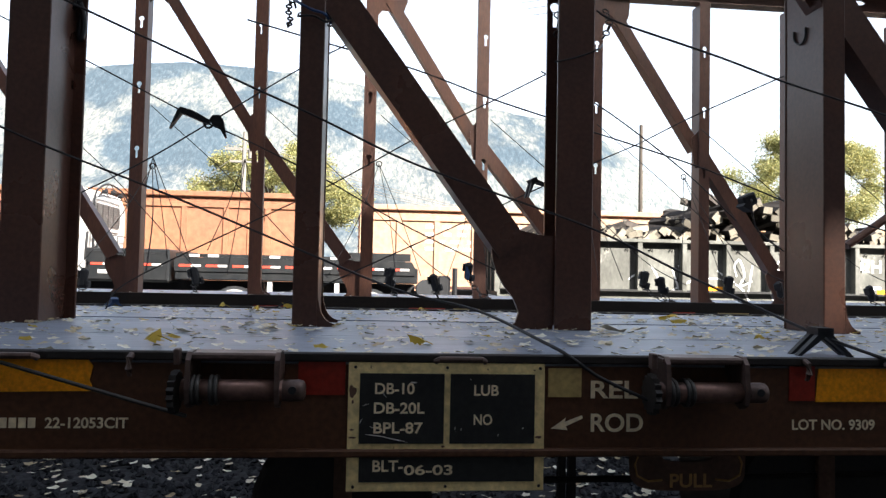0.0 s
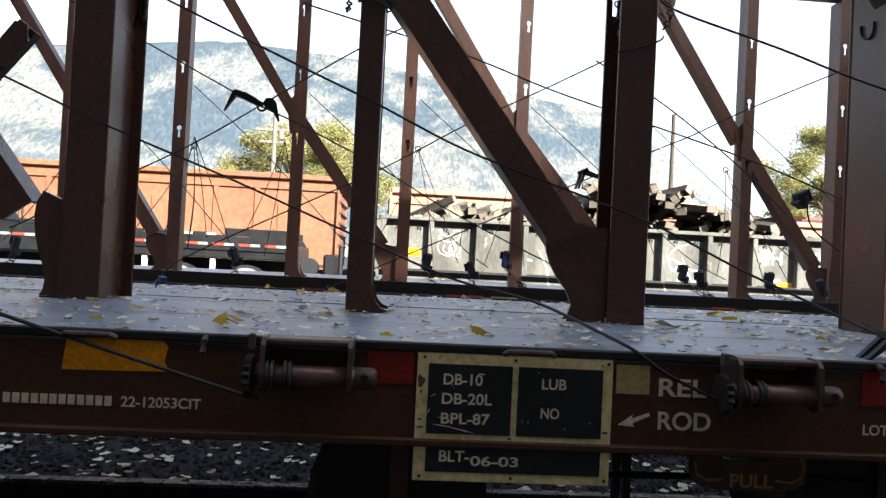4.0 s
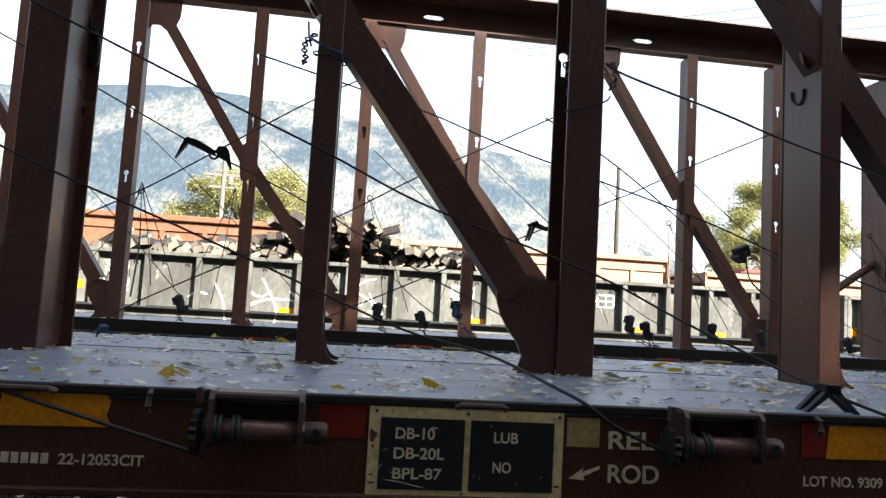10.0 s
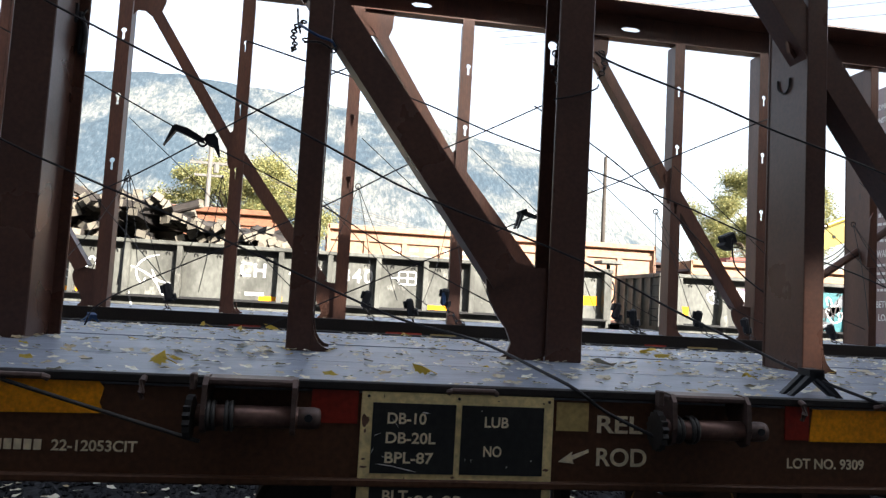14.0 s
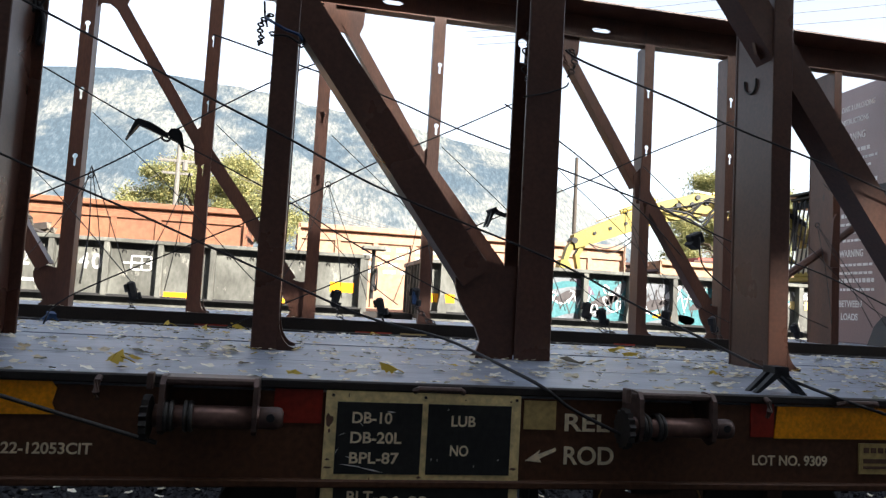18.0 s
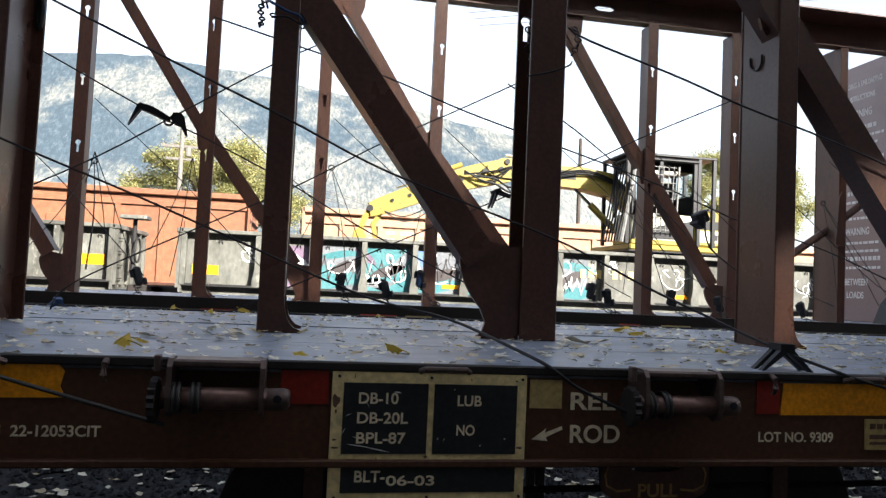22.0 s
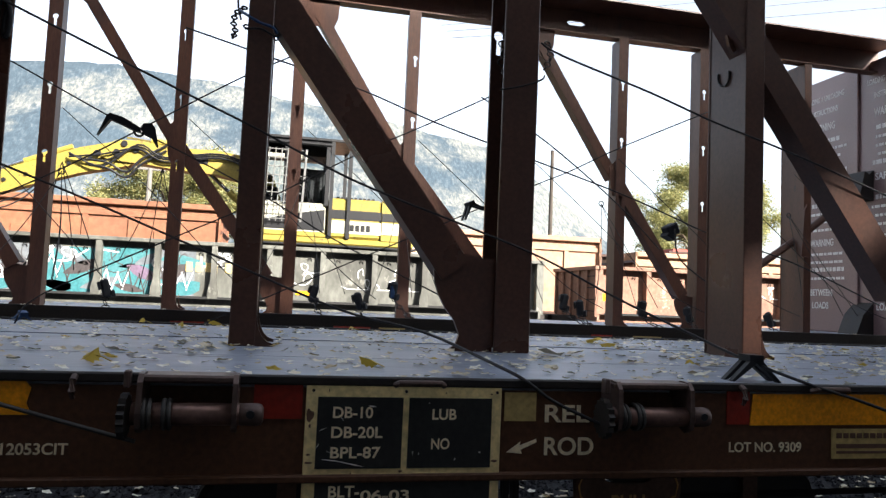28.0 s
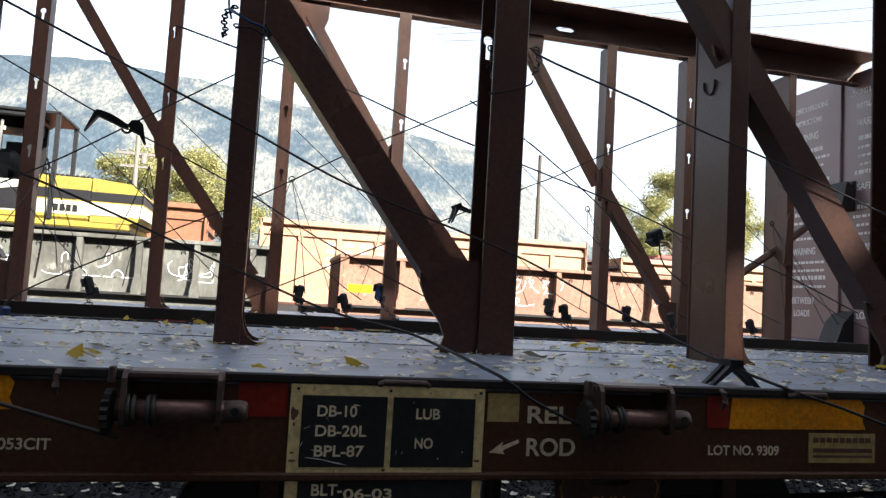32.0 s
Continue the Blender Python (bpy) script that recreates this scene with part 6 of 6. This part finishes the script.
# ---- excavator riding on the second gondola (x measured from the first gondola's left end) ----
def excavator():
    e = thing("excavator", "yellow tracked excavator with caged cab riding a gondola", "excavator", "work train")
    y = 1.4
    for s in (-1, 1):
        tr = part("track", box(28.3, 31.6, y + s * 0.78 - 0.25, y + s * 0.78 + 0.25, 1.55, 2.16, bevel=0.12), EXBLACK, e)
        for k in range(13):
            part("track_shoe", box(28.42 + 0.24 * k, 28.6 + 0.24 * k, y + s * 0.78 - 0.27, y + s * 0.78 + 0.27, 2.15, 2.19), DARKSTEEL, tr)
    part("track_beam", box(28.4, 31.5, y - 0.7, y + 0.7, 1.1, 1.6), DARKSTEEL, e)
    part("turntable", tube([(29.9, y, 2.0), (29.9, y, 2.36)], 0.62, 20), EXBLACK, e)
    part("platform", box(28.1, 31.75, y - 1.2, y + 1.2, 2.36, 2.50, bevel=0.03), EXYELLOW, e, "yellow slewing platform")
    part("platform_edge", box(28.05, 31.8, y - 1.24, y + 1.24, 2.31, 2.355, bevel=0.01), EXBLACK, e)
    # engine house and counterweight
    h = part("engine_house", box(29.8, 31.0, y - 1.18, y + 1.18, 2.50, 3.40, bevel=0.06), EXYELLOW, e, "yellow engine house with black band")
    part("black_band", box(29.82, 31.0, y - 1.19, y - 1.175, 2.94, 3.14), EXBLACK, h)
    part("cream_band", box(29.82, 31.0, y - 1.19, y - 1.175, 2.62, 2.90), EXCREAM, h)
    for k in range(4):
        part("number_bar", box(30.3 + 0.12 * k, 30.39 + 0.12 * k, y - 1.2, y - 1.191, 2.68, 2.82), EXBLACK, h)
    for k in range(9):
        part("grille_slat", box(30.0 + 0.1 * k, 30.06 + 0.1 * k, y - 0.9, y + 0.9, 3.40, 3.47), EXBLACK, h)
    c = part("counterweight", prism([(31.0, 2.5), (31.75, 2.5), (31.92, 2.56), (32.0, 2.70), (32.0, 3.05), (31.92, 3.22), (31.75, 3.33), (31.0, 3.40)], y - 1.2, y + 1.2), EXYELLOW, e, "yellow counterweight with cream and black bands")
    part("black_band", box(31.01, 32.005, y - 1.215, y + 1.21, 2.94, 3.12), EXBLACK, c)
    part("cream_band", box(31.01, 32.005, y - 1.215, y + 1.21, 2.64, 2.90), EXCREAM, c)
    # cab with its guard cage
    x0, x1, y0, y1, z0, z1 = 28.15, 29.75, y - 1.18, y - 0.15, 2.5, 4.52
    cab = part("cab", box(x0, x1, y0, y1, z0, z0 + 0.75, bevel=0.04), EXCREAM, e, "caged operator cab")
    part("floor_skirt", box(x0 - 0.03, x1 + 0.02, y0 - 0.02, y1, z0, z0 + 0.12, bevel=0.02), EXYELLOW, cab)
    part("door_panel", prism([(x0 + 0.02, z0 + 0.15), (x1 - 0.02, z0 + 0.15), (x1 - 0.02, z0 + 0.62), (x0 + 0.9, z0 + 0.5), (x0 + 0.02, z0 + 0.28)], y0 - 0.012, y0 - 0.002), EXBLACK, cab)
    for x in (x0, 28.85, x1):
        for yy in (y0, y1):
            part("pillar", box(x - 0.05, x + 0.05, yy - 0.05, yy + 0.05, z0 + 0.7, z1, bevel=0.01), EXBLACK, cab)
    part("roof", box(x0 - 0.1, x1 + 0.1, y0 - 0.08, y1 + 0.08, z1, z1 + 0.09, bevel=0.03), EXBLACK, cab)
    part("glass", box(x0 + 0.05, x1 - 0.05, y0 + 0.05, y0 + 0.06, z0 + 0.75, z1), GLASS, cab)
    part("rear_panel", box(x1 - 0.04, x1 + 0.03, y0 + 0.05, y1 - 0.05, z0 + 0.7, z0 + 1.25, bevel=0.02), EXBLACK, cab)
    part("far_side_panel", box(29.0, x1 - 0.05, y1 - 0.03, y1, z0 + 0.7, z1 - 0.35, bevel=0.01), EXBLACK, cab)
    part("console", box(28.3, 28.7, y - 0.9, y - 0.5, z0 + 0.5, z0 + 1.1, bevel=0.04), EXBLACK, cab)
    part("roof_lining", box(x0, x1, y0 + 0.06, y1 - 0.05, z1 - 0.22, z1 - 0.02, bevel=0.02), EXBLACK, cab)
    part("seat", box(28.9, 29.4, y - 0.9, y - 0.4, 3.0, 3.9, bevel=0.08), EXBLACK, cab)
    for k in range(9):
        z = z0 + 0.35 + 0.19 * k
        part("cage_bar", tube([(x0 + 0.14, y0 - 0.12, z), (29.2, y0 - 0.12, z)], 0.012, 5), CAGE, cab)
    for k in range(8):
        x = x0 + 0.14 + 0.131 * k
        part("cage_bar", tube([(x, y0 - 0.12, z0 + 0.3), (x + 0.06, y0 - 0.12, z1 - 0.12)], 0.012 if k not in (0, 7) else 0.028, 5), CAGE, cab)
    for k in range(7):
        yy = y0 - 0.1 + 0.17 * k
        part("cage_bar", tube([(x0 - 0.34, yy, z0 + 0.05), (x0 - 0.02, yy, z1)], 0.022, 5), EXBLACK, cab)
    part("door_frame", box(x0 + 0.2, 29.3, y0 - 0.03, y0 - 0.014, z1 - 0.30, z1 - 0.22), EXCREAM, cab)
    part("front_pillar", tube([(x0 - 0.32, y0 - 0.1, z0 + 0.02), (x0 + 0.02, y0 - 0.1, z1 + 0.02)], 0.05, 6), CAGE, cab, "slanting grey front pillar")
    part("front_pillar", tube([(x0 - 0.02, y0 - 0.1, z0 + 0.1), (x0 + 0.2, y0 - 0.1, z1 - 0.1)], 0.045, 6), EXBLACK, cab)
    part("lamp", box(x0 - 0.16, x0 - 0.04, y0 - 0.2, y0 - 0.13, z1 - 0.65, z1 - 0.5, bevel=0.02), CAGE, cab)
    # outer roof guard over cab and walkway
    for x, yy in ((28.0, y - 1.2), (30.25, y - 1.2), (30.25, y + 0.2), (28.0, y + 0.2), (29.85, y - 1.2)):
        part("guard_post", box(x - 0.04, x + 0.04, yy - 0.04, yy + 0.04, 2.5, 4.66), EXBLACK, e)
    part("guard_roof", box(27.95, 30.3, y - 1.25, y + 0.25, 4.64, 4.70, bevel=0.01), EXBLACK, e, "flat black guard roof")
    # boom, stick, linkage
    def limb(name, top, bottom, w, mt, parent, label=""):
        return part(name, prism(top + bottom[::-1], y + 0.1 - w / 2, y + 0.1 + w / 2), mt, parent, label)
    boom = limb("boom", [(28.75, 3.45), (28.55, 3.95), (28.1, 4.33), (27.3, 4.44), (26.4, 4.42), (25.6, 4.52), (25.15, 4.5), (24.8, 4.30)],
                [(28.95, 3.0), (28.6, 3.35), (28.1, 3.72), (27.3, 3.88), (26.5, 3.92), (25.7, 4.0), (25.2, 4.02), (24.85, 4.08)], 0.42, EXYELLOW, e, "yellow curved boom")
    part("name_mark", box(26.3, 27.1, y - 0.118, y - 0.108, 4.10, 4.32), EXBLACK, boom)
    stick = limb("stick", [(25.75, 4.46), (25.3, 4.52), (24.4, 4.28), (23.2, 3.80), (22.2, 3.34), (21.95, 3.2)],
                 [(25.8, 4.20), (25.4, 3.94), (24.4, 3.70), (23.2, 3.28), (22.25, 2.92), (22.0, 2.86)], 0.3, EXYELLOW, e, "yellow digging stick")
    for k in range(7):
        xx = 22.5 + 0.42 * k
        part("bolt_boss", tube([(xx, y - 0.08, 3.28 + 0.155 * k), (xx, y - 0.04, 3.28 + 0.155 * k)], 0.045, 8), EXBLACK, stick)
    for xx, zz in ((25.55, 4.30), (25.15, 4.22), (24.75, 4.16), (25.3, 4.42), (26.05, 4.22)):
        part("pin", tube([(xx, y - 0.15, zz), (xx, y - 0.05, zz)], 0.07, 10), EXBLACK, stick)
    for dz in (0, 0.12):
        part("hose", tube(smooth_line([(26.2, y - 0.16, 4.45 - dz), (25.7, y - 0.2, 4.1 - dz), (25.4, y - 0.2, 3.78 - dz), (25.0, y - 0.2, 3.95 - dz), (24.6, y - 0.18, 4.0 - dz)]), 0.028, 6), EXBLACK, stick)
        part("hose", tube(smooth_line([(23.9, y - 0.16, 3.72), (23.4, y - 0.18, 3.20 - dz), (22.8, y - 0.18, 2.90 - dz), (22.3, y - 0.16, 3.0)]), 0.016, 5), EXBLACK, stick)
    part("link", prism([(22.2, 3.20), (22.03, 3.22), (21.80, 2.85), (21.70, 2.50), (21.80, 2.46), (21.93, 2.80)], y, y + 0.24), EXYELLOW, stick)
    part("rear_link", prism([(22.34, 3.02), (22.22, 3.04), (22.02, 2.70), (22.10, 2.34), (22.18, 2.36), (22.14, 2.68)], y, y + 0.2), EXYELLOW, stick)
    part("link_pin", tube([(21.98, y - 0.06, 3.06), (21.98, y + 0.3, 3.06)], 0.08, 10), EXBLACK, stick)
    part("tool_hook", prism([(21.64, 2.55), (21.84, 2.52), (21.92, 2.36), (21.82, 2.20), (21.74, 2.34), (21.58, 2.24)], y - 0.05, y + 0.3), EXYELLOW, stick)
    for a, b, r in (((28.3, y + 0.1, 2.9), (27.1, y + 0.1, 3.95), 0.085), ((26.6, y + 0.1, 4.50), (25.3, y + 0.1, 4.62), 0.075), ((24.2, y + 0.1, 4.30), (22.6, y + 0.1, 3.62), 0.065)):
        cyl = part("cylinder", tube([a, tuple((np.array(a) * 0.4 + np.array(b) * 0.6))], r, 10), EXYELLOW, boom)
        part("rod", tube([tuple((np.array(a) * 0.4 + np.array(b) * 0.6)), b], r * 0.5, 8), CHROME, cyl)
    for k, (dz, dy) in enumerate(((0.02, -0.18), (0.06, -0.2), (-0.03, -0.19))):
        part("hose", tube(smooth_line([(28.5, y + dy, 3.9 + dz), (27.4, y + dy, 4.28 + dz), (26.2, y + dy - 0.03, 4.1 + dz), (25.6, y + dy, 4.35 + dz), (24.9, y + dy, 4.05 - dz * 3), (24.2, y + dy, 4.05 + dz)]), 0.022, 6), EXBLACK, boom)
    return e


digger = excavator()


# ---- standing cars on the far siding ----
def yard_car(label, x0, x1, top, bays, mark=False, paint=None):
    paint = paint or ORANGE
    y = 19.0
    c = thing("ore_car", label, "gondola car", "standing cars")
    for y0, y1, d in ((y + 0.2, y + 0.215, -1), (y + 2.535, y + 2.55, 1)):
        def proud(xa, xb, out, z0, z1, bevel=0.008):
            return box(xa, xb, y0 - out if d < 0 else y1, y0 if d < 0 else y1 + out, z0, z1, bevel=bevel)
        w = part("side_wall", box(x0, x1, y0, y1, 1.0, top - 0.1), paint, c)
        part("top_chord", proud(x0 - 0.03, x1 + 0.03, 0.13, top - 0.16, top, 0.02), paint, c)
        part("upper_rail", proud(x0, x1, 0.06, top - 0.46, top - 0.32), paint, c)
        part("side_sill", proud(x0, x1, 0.10, 0.86, 1.05), paint, c)
        for k in range(bays + 1):
            x = x0 + (x1 - x0) * k / bays
            part("side_post", proud(x - 0.075, x + 0.075, 0.055, 1.0, top - 0.4), paint, w)
    for x, s in ((x0, -1), (x1, 1)):
        e = part("end_wall", box(x - 0.03, x + 0.03, y + 0.07, y + 2.73, 1.0, top - 0.02), paint, c)
        for k in range(7):
            z = 1.2 + (top - 1.4) * k / 7
            part("corrugation", prism([(x + s * 0.03, z), (x + s * 0.10, z + 0.08), (x + s * 0.03, z + 0.16)], y + 0.1, y + 2.7), ORANGEDK, e)
    part("floor", box(x0, x1, y + 0.07, y + 2.73, 0.95, 1.02), ORANGEDK, c)
    for x in (x0 + 2, x1 - 2):
        bogie(c, x, y + 1.4)
    if mark:
        q = random.Random(3)
        for r in range(5):
            x = x0 + 1.9
            while x < x0 + 4.6:
                w = q.uniform(0.1, 0.4)
                part("text_bar", box(x, x + w, y + 0.192, y + 0.199, 2.95 - 0.22 * r, 3.05 - 0.22 * r), WHITEP, c)
                x += w + q.uniform(0.05, 0.25)
    return c


carA = yard_car("tall oxide-red open car standing on the siding", -19.5, -1.85, 3.62, 15)
for x in (-3.6, -7.2):
    part("door_frame", box(x, x + 0.7, 19.16, 19.199, 1.2, 2.8, bevel=0.01), ORANGE, carA)
carB = yard_car("oxide-red open car with worn white lettering", -0.33, 9.75, 3.40, 9, True, ORANGEPALE)
yard_car("lower tan open car standing on the siding", 11.0, 26.0, 3.05, 12, paint=TANCAR)
for x in (10.0, 10.45):
    part("end_ladder", tube([(x, 18.98, 1.2), (x, 18.98, 2.9)], 0.03, 5), ORANGEDK, carB)
part("end_platform", box(9.78, 10.6, 19.1, 21.6, 2.82, 2.90), ORANGEDK, carB)


# ---- small red shed, poles, wires, trees ----
shed = thing("red_shed", "small red-sided shed beyond the siding", "shed")
part("wall", box(15.0, 17.2, 24.0, 27.0, -0.2, 2.7), REDROOF, shed)
part("roof", prism([(14.8, 2.7), (17.4, 2.7), (17.2, 3.65), (15.1, 3.65)], 23.8, 27.2), REDROOF, shed)
for k in range(6):
    part("siding_board", box(14.9, 17.3, 23.77, 23.8, 2.72 + 0.15 * k, 2.80 + 0.15 * k), ORANGEDK, shed)


def pole(x, y, top, label, arm=None, wood=None):
    wood = wood or POLEWOOD
    p = thing("utility_pole", label, "pole", "utility poles")
    part("post", tube([(x, y, -0.2), (x, y, top)], [0.17, 0.12], 10), wood, p)
    if arm:
        a = part("cross_arm", box(x - 1.1, x + 1.1, y - 0.06, y + 0.06, arm - 0.08, arm + 0.08), wood, p)
        for dx in (-1.0, -0.5, 0.5, 1.0):
            part("insulator", tube([(x + dx, y, arm + 0.08), (x + dx, y, arm + 0.2)], 0.035, 8), wood, a)
        part("cross_arm", box(x - 0.8, x + 0.8, y - 0.06, y + 0.06, arm - 0.78, arm - 0.64), wood, p)
        part("transformer", tube([(x + 0.38, y - 0.1, arm - 0.55), (x + 0.38, y - 0.1, arm - 0.05)], 0.16, 10), wood, p)
        part("guy", tube([(x, y, arm), (x - 2.9, y, arm - 2.3)], 0.014, 5), wood, p)
    return p


pole(18.07, 45, 12.0, "tall bare weathered wooden pole")
pole(-7.5, 40, 9.45, "pale weathered utility pole with two cross-arms", 8.45, POLEGREY)


pole(60.0, 32.2, 30.0, "tall wooden pole carrying the high wires")


def wire(a, b, sag, r, label, material=None):
    pts = []
    for k in range(13):
        t = k / 12
        p = Vector(a).lerp(Vector(b), t)
        p.z -= sag * 4 * t * (1 - t)
        pts.append(p)
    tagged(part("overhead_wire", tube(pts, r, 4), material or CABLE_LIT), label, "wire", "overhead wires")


# these wires take the pale pole grey to look lit
for dx, dz in ((-1.0, 0.25), (-0.5, 0.25), (0.5, 0.25), (1.0, 0.25)):
    wire((-7.5 + dx, 40, 8.45 + dz), (16 + dx * 2, 62, 6.2 + dz), 0.8, 0.02, "thin overhead wire sagging from the pole", POLEGREY)
for k in range(4):
    wire((8, 34 + k * 1.5, 15.0 + k * 0.9), (60, 32.2, 25.5 + k * 1.2), 0.5, 0.012, "thin high overhead wire")


def tree(x, y, z0, rx, ry, rz, zc, n, seed, label):
    r = random.Random(seed)
    t = thing("tree", label, "tree", "trees behind the yard")
    trunk = part("trunk", tube([(x, y, -0.2), (x + 0.15, y, zc * 0.35), (x - 0.1, y, zc * 0.7), (x, y, zc)], [0.38, 0.3, 0.22, 0.1], 10), BARK, t)
    clumps = []
    for k in range(64):
        a, u = r.uniform(0, 6.28), r.uniform(-0.55, 1)
        s = math.sqrt(max(0.05, 1 - u * u)) * r.uniform(0.55, 1.0)
        c = Vector((x + math.cos(a) * s * rx, y + math.sin(a) * s * ry, zc + u * rz))
        clumps.append((c, r.uniform(0.09, 0.21) * rx))
        if k % 5 == 0:
            part("limb", tube([(x, y, zc * r.uniform(0.5, 0.85)), tuple(Vector((x, y, zc * 0.8)).lerp(c, 0.5) + Vector((0, 0, 0.3))), tuple(c)], [0.13, 0.08, 0.03], 6), BARK, trunk)
    vs, fs = [], []
    for k in range(n):
        c, s = clumps[r.randrange(len(clumps))]
        d = Vector((r.gauss(0, 1), r.gauss(0, 1), r.gauss(0, 0.7)))
        d = d.normalized() * (abs(r.gauss(0, 0.55)) ** 0.6)
        p = c + d * s
        m = Euler((r.uniform(-1, 1), r.uniform(-1, 1), r.uniform(0, 6.3))).to_matrix()
        w, h = r.uniform(0.030, 0.065), r.uniform(0.04, 0.085)
        b = len(vs)
        for q2 in ((-w, -h * 0.3, 0), (0, -h, 0.03), (w, h * 0.1, 0), (0, h, -0.03)):
            vs.append(tuple(p + m @ Vector(q2)))
        fs.append((b, b + 1, b + 2, b + 3))
    me = bpy.data.meshes.new("crown")
    me.from_pydata(vs, [], fs)
    me.materials.append(TREELEAF)
    cr = new("crown", me)
    cr.parent = t


tree(-6.2, 46, 0, 5.4, 4, 3.0, 6.6, 90000, 4, "broad yellow-green autumn tree behind the cars")
tree(31.5, 47, 0, 6.2, 4, 4.2, 7.9, 100000, 7, "yellow-green autumn tree beyond the siding")


# ---- what moves ----
def motions():
    for ob, off, y in ((rail_truck, 0.0, TY), (gon1, 0.0, TY), (load, 0.0, TY), (gon2, G1 + 1.65, TY), (digger, 0.45, TY), (gon3, G1 + 1.65 + G2 + 1.42, TY)):
        walk(ob, [(t, pose(x + off, y, 0)) for t, x in TRAIN])


motions()
